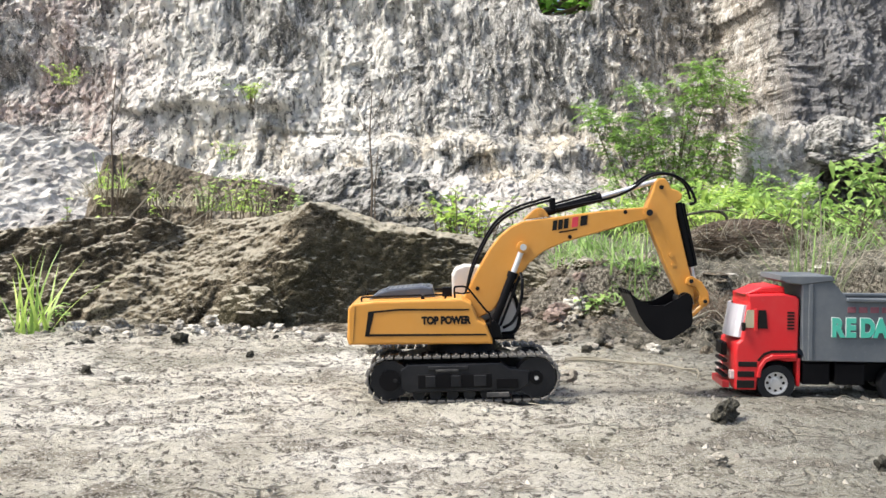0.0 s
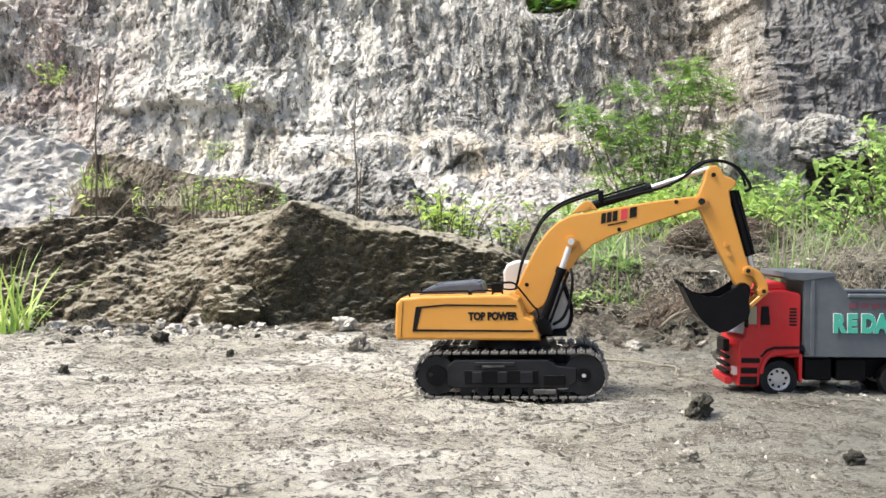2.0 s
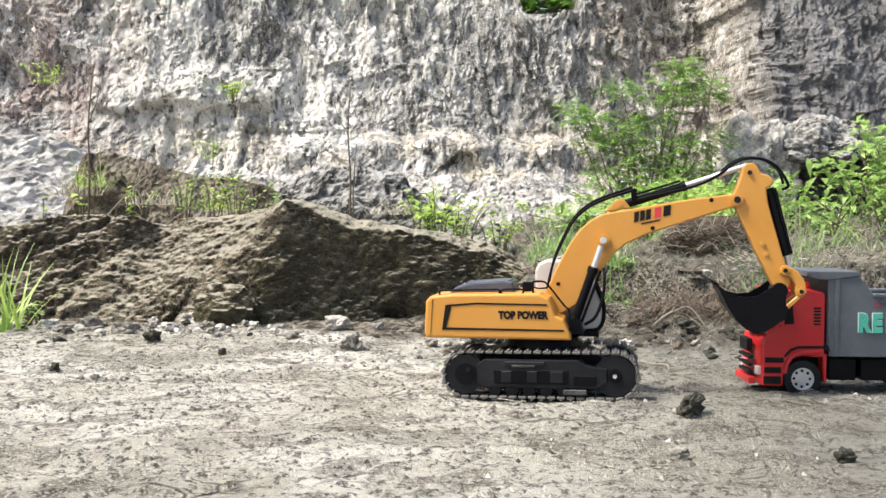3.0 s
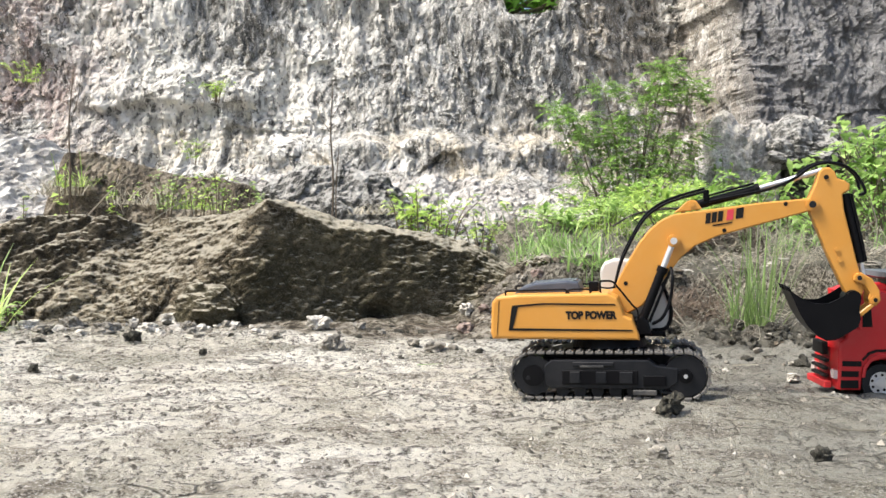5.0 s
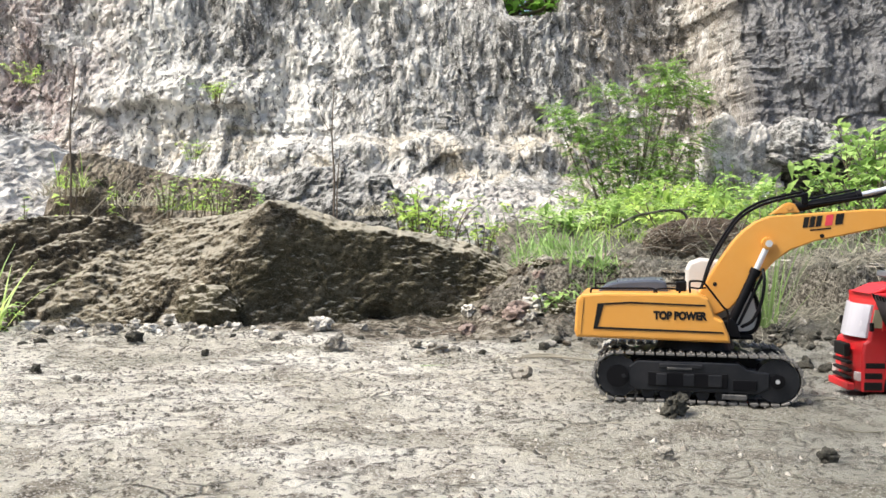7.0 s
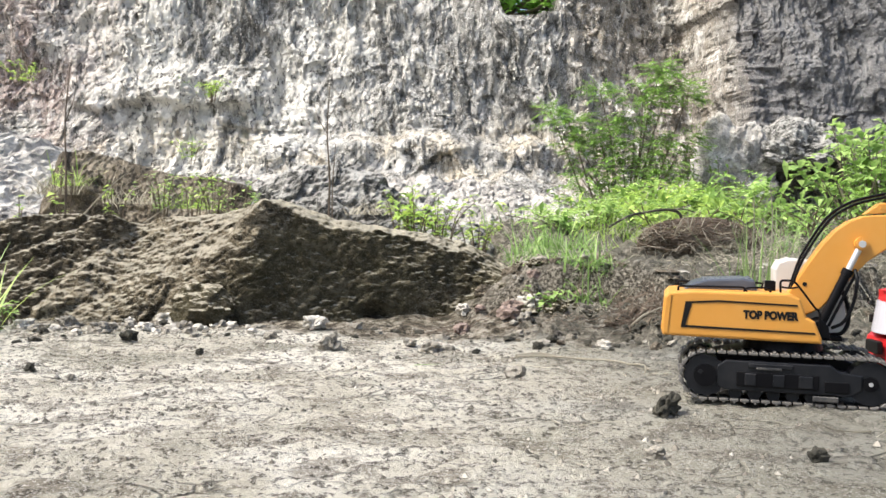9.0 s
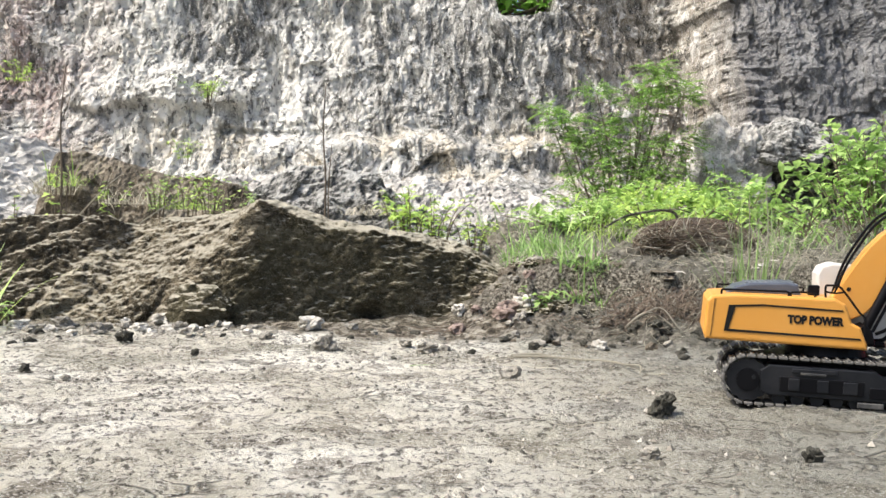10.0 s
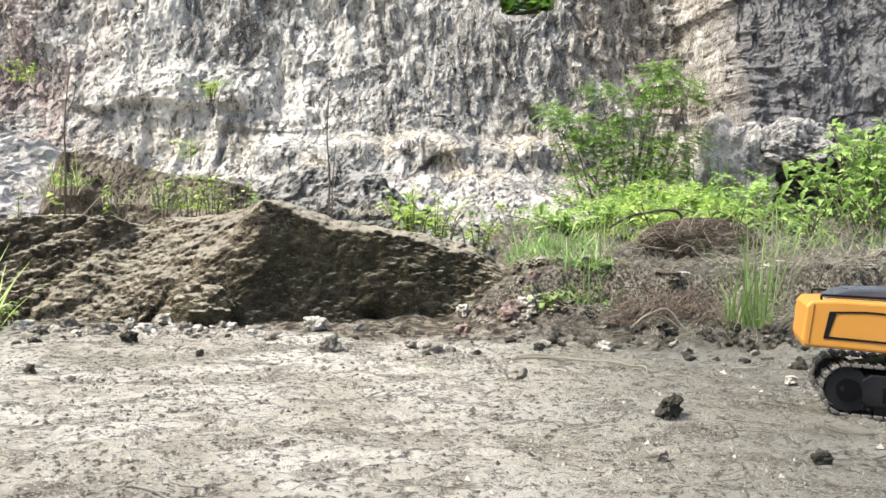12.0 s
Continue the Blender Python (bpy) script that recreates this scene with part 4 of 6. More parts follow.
    thick = [(x + 0.0012 * (1 if i < 6 else -0.3), z + 0.0013) for i, (x, z) in enumerate(shell)]
    bm = bmesh.new()
    rows = [[bm.verts.new((x, y, z)) for x, z in line] for y, line in ((-0.022, shell), (0.022, shell), (0.022, thick), (-0.022, thick))]
    for a, b in ((0, 1), (1, 2), (2, 3), (3, 0)):
        for i in range(len(shell) - 1):
            bm.faces.new((rows[a][i], rows[a][i + 1], rows[b][i + 1], rows[b][i]))
    bm.faces.new([r[0] for r in rows])
    bm.faces.new([r[-1] for r in rows][::-1])
    bmesh.ops.recalc_face_normals(bm, faces=bm.faces[:])
    on("bucket_shell", bm, M_BLACK, "black plastic bucket shell")
    for k in range(5):
        y = -0.020 + k * 0.010
        on("bucket_tooth", slab([(0.1335, 0.0875), (0.1370, 0.0848), (0.1385, 0.0815), (0.1355, 0.0830)], y - 0.0018, y + 0.0018, 0.0003, 1), M_BLACK)
    on("bucket_ear", disc(0.1845, -0.0100, 0.0100, 0.0770, 0.0062, 20, 0.0008), M_BLACK)
    on("bucket_bolt", disc(0.1845, -0.0106, 0.0106, 0.0770, 0.0026, 12), M_GREY)
    # hoses
    for y, lift in ((-0.0060, 0.0), (0.0045, 0.0025)):
        on("hose", tube(smooth_line([(0.0040, y, 0.0840), (0.0100, y, 0.1050 + lift), (0.0190, y, 0.1240 + lift), (0.0290, y, 0.1400 + lift), (0.0420, y, 0.1500 + lift), (0.0560, y, 0.1555 + lift), (0.0760, y, 0.1610 + lift)], 5), 0.0011), M_BLACK, "black hose")
    on("hose", tube(smooth_line([(0.0790, -0.005, 0.1530), (0.1000, -0.005, 0.1570), (0.1250, -0.005, 0.1620), (0.1420, -0.005, 0.1690), (0.1540, -0.005, 0.1775), (0.1640, -0.005, 0.1810), (0.1760, -0.005, 0.1800), (0.1860, -0.005, 0.1740), (0.1920, -0.005, 0.1650), (0.1945, -0.005, 0.1580), (0.1900, -0.004, 0.1555)], 5), 0.0012), M_BLACK, "black hose")
    on("hose", tube(smooth_line([(0.1420, 0.004, 0.1700), (0.1560, 0.004, 0.1800), (0.1680, 0.004, 0.1822), (0.1800, 0.004, 0.1790), (0.1890, 0.004, 0.1710), (0.1925, 0.004, 0.1600)], 5), 0.0011), M_BLACK, "black hose")
    # boom cylinders
    rams = []
    for y in (-0.0115, 0.0115):
        barrel = part("boom_cylinder", tube([(0, 0, -0.003), (0, 0, 0.048)], 0.0035, n=18), M_BLACK, ex, "black boom cylinder")
        part("cylinder_collar", tube([(0, 0, 0.044), (0, 0, 0.049)], 0.0043, n=18), M_BLACK, barrel)
        part("cylinder_rail", tube([(0.0055, 0, 0.004), (0.0060, 0, 0.048)], 0.0012), M_BLACK, barrel)
        rod = part("boom_rod", tube([(0, 0, 0), (0, 0, -0.040)], 0.0024, n=14), M_SILVER, ex, "silver piston rod")
        rams.append((barrel, rod, y))
    part("cylinder_hose", tube(smooth_line([(0.0490, -0.0115, 0.1010), (0.0500, -0.016, 0.0920), (0.0480, -0.016, 0.0760), (0.0420, -0.016, 0.0620), (0.0340, -0.0115, 0.0560)], 5), 0.0013), M_BLACK, ex, "black hose")
    part("cylinder_bracket", slab([(0.018, 0.048), (0.020, 0.060), (0.026, 0.063), (0.031, 0.058), (0.033, 0.048)], -0.017, 0.017, 0.001), M_BLACK, ex)
    return ex, boom, shoes, wheels, rams


BOOM_FOOT = (0.0125, 0.0740)
M_HOOD = plastic("dark blue-grey cover", (0.055, 0.065, 0.085), 0.28, 0.12, (0.25, 0.26, 0.3), 0.5)
M_STONE_WIN = plastic("clear side pane", (0.40, 0.36, 0.24), 0.2, 0.5, (0.2, 0.2, 0.12), 0.6)
RAM_FOOT = (0.0250, 0.0560)
RAM_PIN = (0.0510, 0.1222)


# ---------------------------------------------------------------- toy dump truck (x forward, the camera's side is +y)
def build_truck():
    tk = thing("toy_dump_truck", "red and grey plastic toy dump truck facing the excavator", "toy truck")
    w = 0.0300
    wheels = []
    bm = slab([(-0.058, 0.0320), (-0.0585, 0.0830), (-0.056, 0.0855), (-0.046, 0.0875), (-0.018, 0.0862), (-0.0105, 0.0805), (-0.0050, 0.0495), (-0.0012, 0.0465), (0.0000, 0.0400), (-0.0003, 0.0105), (-0.0010, 0.0085), (-0.0255, 0.0085), (-0.0275, 0.0270), (-0.0330, 0.0315), (-0.0420, 0.0330), (-0.0500, 0.0320)], -w, w, 0.0016, 3)
    for v in bm.verts:
        if v.co.x > -0.012:
            v.co.x -= 0.0085 * (abs(v.co.y) / w) ** 2
    cab = part("cab", bm, M_RED, tk, "red plastic cab")
    part("roof_fairing", slab([(-0.050, 0.0865), (-0.049, 0.0925), (-0.042, 0.0940), (-0.030, 0.0925), (-0.016, 0.0860)], -0.021, 0.021, 0.0022, 3), M_RED, cab)
    # windscreen follows the bowed front
    bm = bmesh.new()
    cols = []
    for k in range(9):
        y = -0.0262 + 0.0524 * k / 8
        bow = 0.0085 * (abs(y) / w) ** 2
        cols.append([bm.verts.new((x - bow + dx, y, z)) for dx in (0.0012, -0.0012) for x, z in ((-0.0056, 0.0512), (-0.0102, 0.0775))])
    for a, b in zip(cols, cols[1:]):
        for i, j in ((0, 1), (1, 3), (3, 2), (2, 0)):
            bm.faces.new((a[i], a[j], b[j], b[i]))
    for c in (cols[0], cols[-1]):
        bm.faces.new((c[0], c[1], c[3], c[2]))
    bmesh.ops.recalc_face_normals(bm, faces=bm.faces[:])
    part("windscreen", bm, M_SCREEN, cab, "milky plastic windscreen")

    def front(name, y0, y1, z0, z1, out, mat, label=""):
        ym = max(abs(y0), abs(y1)) if y0 * y1 > 0 else 0
        bow = 0.0085 * (ym / w) ** 2 if ym else 0.0012
        lean = 0.0
        part(name, box(-0.004 - bow - lean, out - bow - lean, y0, y1, z0, z1, 0.0006, 1), mat, cab, label)

    front("grille", -0.012, 0.012, 0.0345, 0.0450, 0.0008, M_INK, "black grille badge plate")
    for z in (0.0290, 0.0225, 0.0165):
        front("grille_slot", -0.016, 0.016, z, z + 0.0026, 0.0004, M_INK)
    front("bumper", -0.022, 0.022, 0.0088, 0.0145, 0.0016, M_RED)
    for s in (-1, 1):
        y0, y1 = (0.0205, 0.0280) if s > 0 else (-0.0280, -0.0205)
        front("headlight", y0, y1, 0.0170, 0.0240, 0.0028, M_LAMP, "clear headlight")
        ya, yb = (w - 0.0006, w + 0.0007) if s > 0 else (-w - 0.0007, -w + 0.0006)
        part("side_window", slab([(-0.0145, 0.0595), (-0.0168, 0.0740), (-0.0225, 0.0740), (-0.0225, 0.0595)], ya, yb), M_STONE_WIN, cab, "open side window")
        part("side_window", slab([(-0.0250, 0.0590), (-0.0262, 0.0740), (-0.0320, 0.0740), (-0.0335, 0.0590)], ya, yb), M_INK, cab, "dark side window")
        part("door_pillar", slab([(-0.0226, 0.0570), (-0.0226, 0.0750), (-0.0252, 0.0750), (-0.0254, 0.0570)], ya - 0.0002, yb + 0.0006, 0.0003, 1), M_RED, cab)
        for k in range(6):
            z = 0.0585 + k * 0.0026
            part("air_louvre", box(-0.0545, -0.0490, ya, yb, z, z + 0.0013), M_INK, cab)
        for k, z in enumerate((0.0100, 0.0190, 0.0275)):
            part("cab_step", box(-0.0235 - 0.002 * (k == 2), -0.0095 - 0.0005 * k, ya, yb, z, z + (0.0064, 0.0048, 0.0042)[k], 0.0004, 1), M_INK, cab, "black foot step")
        arch = [(-0.0250, 0.0190), (-0.0265, 0.0275), (-0.0310, 0.0345), (-0.0370, 0.0375), (-0.0560, 0.0382), (-0.0562, 0.0352), (-0.0500, 0.0350), (-0.0385, 0.0342), (-0.0325, 0.0315), (-0.0290, 0.0260), (-0.0278, 0.0190)]
        part("wheel_arch", slab(arch, w - 0.001 if s > 0 else -w - 0.0025, w + 0.0025 if s > 0 else -w + 0.001, 0.0005, 1), M_RED, cab)
        part("arch_shadow_line", slab([(-0.0255, 0.0330), (-0.0305, 0.0388), (-0.0365, 0.0412), (-0.0575, 0.0416), (-0.0575, 0.0396), (-0.0368, 0.0392), (-0.0315, 0.0370), (-0.0268, 0.0320)], ya, yb), M_INK, cab)
        part("mud_flap", box(-0.0600, -0.0570, (w - 0.012) if s > 0 else -w, w if s > 0 else -w + 0.012, 0.0120, 0.0350, 0.0006, 1), M_RED, cab)
        part("mirror", box(-0.0150, -0.0122, (w + 0.001) if s > 0 else -w - 0.0045, w + 0.0045 if s > 0 else -w - 0.001, 0.0570, 0.0640, 0.0006, 1), M_INK, cab)
    # chassis
    ch = part("chassis", box(-0.176, -0.030, -0.016, 0.016, 0.0150, 0.0310, 0.001, 1), M_BLACK, tk)
    for s in (-1, 1):
        for x0, x1 in ((-0.084, -0.062), (-0.112, -0.088)):
            y0, y1 = (0.012, 0.0285) if s > 0 else (-0.0285, -0.012)
            part("side_tank", box(x0, x1, y0, y1, 0.0135, 0.0315, 0.001, 1), M_BLACK, ch)
    # tipping bed
    b = 0.0315
    bed_side = [(-0.0640, 0.0330), (-0.0610, 0.0420), (-0.0600, 0.0985), (-0.0830, 0.0995), (-0.0965, 0.0835), (-0.1780, 0.0830), (-0.1780, 0.0330)]
    bed = None
    for y0, y1 in ((b - 0.0020, b), (-b, -b + 0.0020)):
        q = part("bed_side", slab(bed_side, y0, y1, 0.0006, 1), M_GREY, tk if bed is None else bed, "blue-grey bed wall")
        bed = bed or q
    part("bed_front", box(-0.0640, -0.0600, -b + 0.002, b - 0.002, 0.0420, 0.0985, 0.0006, 1), M_GREY, bed)
    part("bed_floor", box(-0.1780, -0.0620, -b + 0.002, b - 0.002, 0.0330, 0.0370), M_GREY, bed)
    part("tail_gate", box(-0.1800, -0.1775, -b, b, 0.0340, 0.0825, 0.0006, 1), M_GREY, bed)
    part("cab_guard", slab([(-0.0420, 0.0985), (-0.0425, 0.1025), (-0.0830, 0.1025), (-0.0860, 0.0985), (-0.0600, 0.0950), (-0.0480, 0.0960)], -b - 0.0015, b + 0.0015, 0.0008, 1), M_GREY, bed)
    for s in (-1, 1):
        part("bed_rim", box(-0.1785, -0.0950, b - 0.003 if s > 0 else -b - 0.0025, b + 0.0025 if s > 0 else -b + 0.003, 0.0815, 0.0848, 0.0008, 1), M_GREY, bed)
        for x in (-0.0670, -0.1750):
            part("bed_rib", box(x - 0.0018, x + 0.0018, b - 0.001 if s > 0 else -b - 0.0012, b + 0.0012 if s > 0 else -b + 0.001, 0.0335, 0.0800 if x < -0.08 else 0.0960, 0.0005, 1), M_GREY, bed)
    for k, (c, mt) in enumerate((("R", M_GREENINK), ("E", M_GREENINK), ("D", M_GREENINK), ("A", M_GREENINK), ("M", M_GREENINK))):
        x = -0.0835 - k * 0.0112
        writing("letter", c, 0.0200, pose(x + 0.0006, b + 0.0012, 0.0603, 90, 0, 180), M_WHITEINK, bed, 0.80)
        writing("letter", c, 0.0195, pose(x, b + 0.0016, 0.0600, 90, 0, 180), mt, bed, 0.76, "green and white printed letter")
    for k in range(7):
        x = -0.0960 - k * 0.0090
        part("faded_print", box(x - 0.0065, x, b - 0.0005, b + 0.0004, 0.0730, 0.0775), M_MAROON, bed, "faded maroon print bar")
    # wheels
    for x in (-0.0405, -0.1380, -0.1640):
        for s in (-1, 1):
            wh = new("wheel")
            wh.parent = tk
            wh.location = (x, s * 0.0255, 0.0146)
            part("tyre", join(ring(0, -0.0065, 0.0065, 0, 0.0146, 0.0092, 36), ring(0, -0.0058, 0.0058, 0, 0.0150, 0.0140, 36)), M_TRACK, wh, "black rubber tyre")
            rim = join(ring(0, -0.0060, 0.0060, 0, 0.0096, 0.0082, 28), disc(0, -0.0038, 0.0038, 0, 0.0085, 28), disc(0, -0.0058, 0.0058, 0, 0.0042, 20, 0.0006))
            rm = part("rim", rim, M_SILVER, wh, "silver plastic rim")
            for k in range(8):
                a = k * math.pi / 4
                part("rim_hole", disc(0.0064 * math.cos(a), -0.0040, 0.0040, 0.0064 * math.sin(a), 0.0012, 8), M_INK, rm)
            wheels.append((wh, Vector((x, s * 0.0255, 0.0146))))
    return tk, wheels


EXCAVATOR, BOOM, SHOE_LIST, EX_WHEELS, RAMS = build_excavator()
TRUCK, TRUCK_WHEELS = build_truck()


# ---------------------------------------------------------------- stones
RNG = random.Random(11)
STONE_SETS = [
    (M_STONE, "grey stone lying on the dirt", [(0.122, 0.414, 0.0064), (0.053, 0.709, 0.0096), (-0.138, 0.879, 0.0145), (0.072, 1.153, 0.0191), (-0.029, 0.883, 0.0103), (-0.054, 0.921, 0.0079), (-0.008, 0.883, 0.0061), (-0.437, 1.006, 0.0136), (-0.501, 1.065, 0.0143), (-0.335, 0.669, 0.0039), (-0.223, 0.983, 0.0087), (-0.131, 1.078, 0.0108), (-0.353, 1.065, 0.0121), (-0.055, 0.823, 0.0034)]),
    (M_PALE, "pale limestone chip on the dirt", [(0.005, 1.229, 0.0146), (0.093, 1.139, 0.0151), (0.165, 0.931, 0.0095), (-0.393, 1.035, 0.0104), (-0.394, 1.132, 0.0132), (-0.558, 1.065, 0.0143), (-0.183, 1.065, 0.0161), (-0.352, 0.681, 0.0029), (-0.335, 0.672, 0.0034), (0.295, 0.699, 0.0065), (0.253, 0.766, 0.0038)]),
    (M_BLACKSTONE, "dark crumbly clod on the dirt", [(0.153, 0.530, 0.0118), (0.089, 0.907, 0.0081), (0.149, 0.946, 0.0058), (-0.268, 0.835, 0.0052), (-0.369, 0.916, 0.0110), (-0.483, 0.931, 0.0089), (-0.389, 0.709, 0.0063), (0.216, 0.409, 0.0067), (0.065, 0.983, 0.0053), (0.279, 0.936, 0.0096), (0.316, 0.951, 0.0084), (0.346, 0.931, 0.0108), (0.377, 0.962, 0.0092), (-0.060, 0.823, 0.0040), (0.020, 0.875, 0.0049)]),
]
for mat, label, places in STONE_SETS:
    for k, (x, y, r) in enumerate(places):
        big = r > 0.011
        f = 0.8 if mat is M_BLACKSTONE else 0.68
        lump("stone", label, pose(x, y, ground_height(x, y) - r * 0.12, 0, 0, RNG.uniform(0, 360)), (r * 1.08, r * RNG.uniform(0.7, 1.0), r * f * 0.98), mat, RNG.uniform(0, 90), 4 if big else 3, 0.42, "stone", "loose stones on the dirt", blocky=0.35 if mat is not M_BLACKSTONE else 0.1)
# smaller stones strewn along the foot of the mound and the bank
for k in range(270):
    x = RNG.uniform(-0.66, 0.42) if k % 2 else RNG.uniform(-0.66, -0.25)
    edge = 1.09 if x < 0.0 else 1.0 - 0.2 * step(0.1, 0.4, x)
    y = edge - abs(RNG.gauss(0, 0.06)) + 0.02
    r = 0.0028 + 0.0095 * RNG.random() ** 2
    mat, label = ((M_STONE, "small grey stone by the mound"), (M_STONE, "small grey stone by the mound"), (M_PALE, "small pale stone by the mound"), (M_BLACKSTONE, "small dark clod by the mound"))[k % 4]
    lump("stone", label, pose(x, y, ground_height(x, y) - r * 0.15, 0, 0, RNG.uniform(0, 360)), (r * 0.85, r * RNG.uniform(0.5, 0.85), r * RNG.uniform(0.35, 0.6)), mat, RNG.uniform(0, 90), 2, 0.45, "stone", "small stones along the mound", blocky=0.3)
# reddish and pale rubble at the end of the mound
for x, y, z, r, mat in ((0.075, 1.155, 0.030, 0.020, M_REDSTONE), (0.105, 1.19, 0.045, 0.016, M_REDSTONE), (0.055, 1.125, 0.006, 0.017, M_REDSTONE), (0.135, 1.14, 0.035, 0.014, M_PALE), (0.165, 1.08, 0.012, 0.016, M_BLACKSTONE), (0.215, 1.06, 0.02, 0.012, M_BLACKSTONE), (0.03, 1.14, 0.004, 0.015, M_STONE), (0.53, 1.32, 0.085, 0.024, M_BLACKSTONE), (0.62, 1.28, 0.08, 0.03, M_STONE), (0.20, 1.10, 0.028, 0.012, M_STONE)):
    lump("stone", {M_REDSTONE: "reddish clod among the rubble", M_PALE: "pale stone among the rubble"}.get(mat, "dark broken stone on the bank"), pose(x, y, ground_height(x, y) - r * 0.3, 0, 0, RNG.uniform(0, 360)), (r * 0.75, r * 0.6, r * 0.5), mat, RNG.uniform(0, 90), 3, 0.45, "stone", "rubble at the end of the mound", blocky=0.3)


# rubble where the mound runs out into the bank
for k in range(75):
    x, y = RNG.uniform(0.0, 0.24), RNG.uniform(1.06, 1.34)
    r = 0.006 + 0.014 * RNG.random() ** 2
    lump("rubble_stone", "brown broken stone where the mound ends", pose(x, y, ground_height(x, y) - r * 0.2, 0, 0, RNG.uniform(0, 360)), (r * 0.95, r * 0.75, r * 0.6), (M_LEDGE, M_STONE, M_MOUND, M_REDSTONE, M_LEDGE)[k % 5], RNG.uniform(0, 90), 3, 0.42, "stone", "rubble at the end of the mound", blocky=0.25)
# brown clods on the bank
for k in range(110):
    x = RNG.uniform(0.06, 0.62)
    y = 1.0 - 0.16 * step(0.12, 0.34, x) + RNG.uniform(-0.06, 0.2)
    r = 0.003 + 0.010 * RNG.random() ** 2
    lump("clod", "brown earth clod on the bank", pose(x, y, ground_height(x, y) - r * 0.2, 0, 0, RNG.uniform(0, 360)), (r * 0.9, r * 0.7, r * 0.6), (M_LEDGE, M_BLACKSTONE, M_STONE)[k % 3], RNG.uniform(0, 90), 2, 0.45, "clod", "clods on the bank", blocky=0.2)


# dark clods in a line at the foot of the bank, flat pale flakes on its lip
for k in range(70):
    x = RNG.uniform(0.20, 0.46)
    y = 0.985 - 0.10 * step(0.2, 0.4, x) + RNG.gauss(0, 0.012)
    r = 0.003 + 0.006 * RNG.random() ** 1.6
    lump("clod", "dark crumbly clod at the foot of the bank", pose(x, y, ground_height(x, y) - r * 0.15, 0, 0, RNG.uniform(0, 360)), (r, r * 0.8, r * 0.7), M_BLACKSTONE, RNG.uniform(0, 90), 2, 0.5, "clod", "clods on the bank", blocky=0.2)
for k in range(60):
    x = RNG.uniform(0.10, 0.75)
    y = 1.24 - 0.16 * step(0.12, 0.34, x) + RNG.uniform(-0.02, 0.14)
    r = 0.004 + 0.011 * RNG.random() ** 2
    lump("flake", "flat pale soil flake on the terrace", pose(x, y, ground_height(x, y) - r * 0.05, 0, 0, RNG.uniform(0, 360)), (r * 1.3, r, r * 0.3), (M_PALE, M_STONE, M_LEDGE)[k % 3], RNG.uniform(0, 90), 2, 0.45, "clod", "flakes on the terrace", blocky=0.3)


def build_grit():
    """Gravel and crumbs too many to count."""
    r = random.Random(5)
    pts, faces = [], []
    for k in range(9500):
        y = 0.2 + 0.95 * r.random() ** 0.8
        x = r.uniform(-0.62, 0.62) * (0.35 + 0.75 * y)
        c = noise.noise((x * 6, y * 9, 0.0))
        if c < -0.05 and r.random() < 0.75:
            continue
        s = 0.0006 + 0.0026 * r.random() ** 4
        z = ground_height(x, y)
        b = len(pts)
        for a in range(5):
            t = a * 1.2566 + r.uniform(-0.3, 0.3)
            pts.append((x + s * math.cos(t), y + s * math.sin(t), z - 0.0004))
        pts.append((x + r.uniform(-0.4, 0.4) * s, y + r.uniform(-0.4, 0.4) * s, z + s * r.uniform(0.5, 1.0)))
        faces += [(b + a, b + (a + 1) % 5, b + 5) for a in range(5)]
    me = bpy.data.meshes.new("grit")
    me.from_pydata(pts, [], faces)
    n = Nodes("mixed grit")
    g = n.t.nodes.new("ShaderNodeNewGeometry")
    me.materials.append(n.done(n.ramp(g.outputs["Random Per Island"], [(0.0, (0.05, 0.045, 0.036)), (0.55, (0.17, 0.15, 0.12)), (0.85, (0.34, 0.31, 0.26)), (1.0, (0.37, 0.345, 0.295))]), 0.9))
    tagged(new("grit", me), "mixed dark and pale grit strewn over the dirt", "gravel", kind="stuff")


build_grit()


# ---------------------------------------------------------------- plants
def add_blade(bm, base, direction, length, width, droop, segs=4):
    """A grass blade: a tapering strip that bends over."""
    d = Vector(direction).normalized()
    p = Vector(base)
    side = d.cross(Vector((0, 0, 1)))
    if side.length < 0.05:
        side = Vector((RNG.uniform(-1, 1), RNG.uniform(-1, 1), 0))
    side.normalize()
    side = (side + 0.5 * Vector((RNG.uniform(-1, 1), RNG.uniform(-1, 1), 0))).normalized()
    prev = None
    for k in range(segs + 1):
        w = width * (1 - (k / segs) ** 1.5) * 0.5 + width * 0.03
        a, b = bm.verts.new(p - side * w), bm.verts.new(p + side * w)
        if prev:
            bm.faces.new((prev[0], prev[1], b, a))
        prev = (a, b)
        p = p + d * (length / segs)
        d = (d + Vector((0, 0, -droop / segs))).normalized()


def add_leaf(bm, base, direction, length, width, droop=0.3):
    """A pointed leaf, folded a little along its midrib."""
    d = Vector(direction).normalized()
    side = d.cross(Vector((RNG.uniform(-0.35, 0.35), RNG.uniform(-0.35, 0.35), 1)))
    if side.length < 0.05:
        side = Vector((1, 0, 0))
    side.normalize()
    up = side.cross(d)
    b = Vector(base)
    mid = b + d * length * 0.45
    tip = b + d * length - Vector((0, 0, droop * length))
    v = [bm.verts.new(q) for q in (b, mid + side * width / 2 + up * width * 0.12, tip, mid - side * width / 2 + up * width * 0.12, mid)]
    bm.faces.new((v[0], v[1], v[4]))
    bm.faces.new((v[1], v[2], v[4]))
    bm.faces.new((v[0], v[4], v[3]))
    bm.faces.new((v[4], v[2], v[3]))


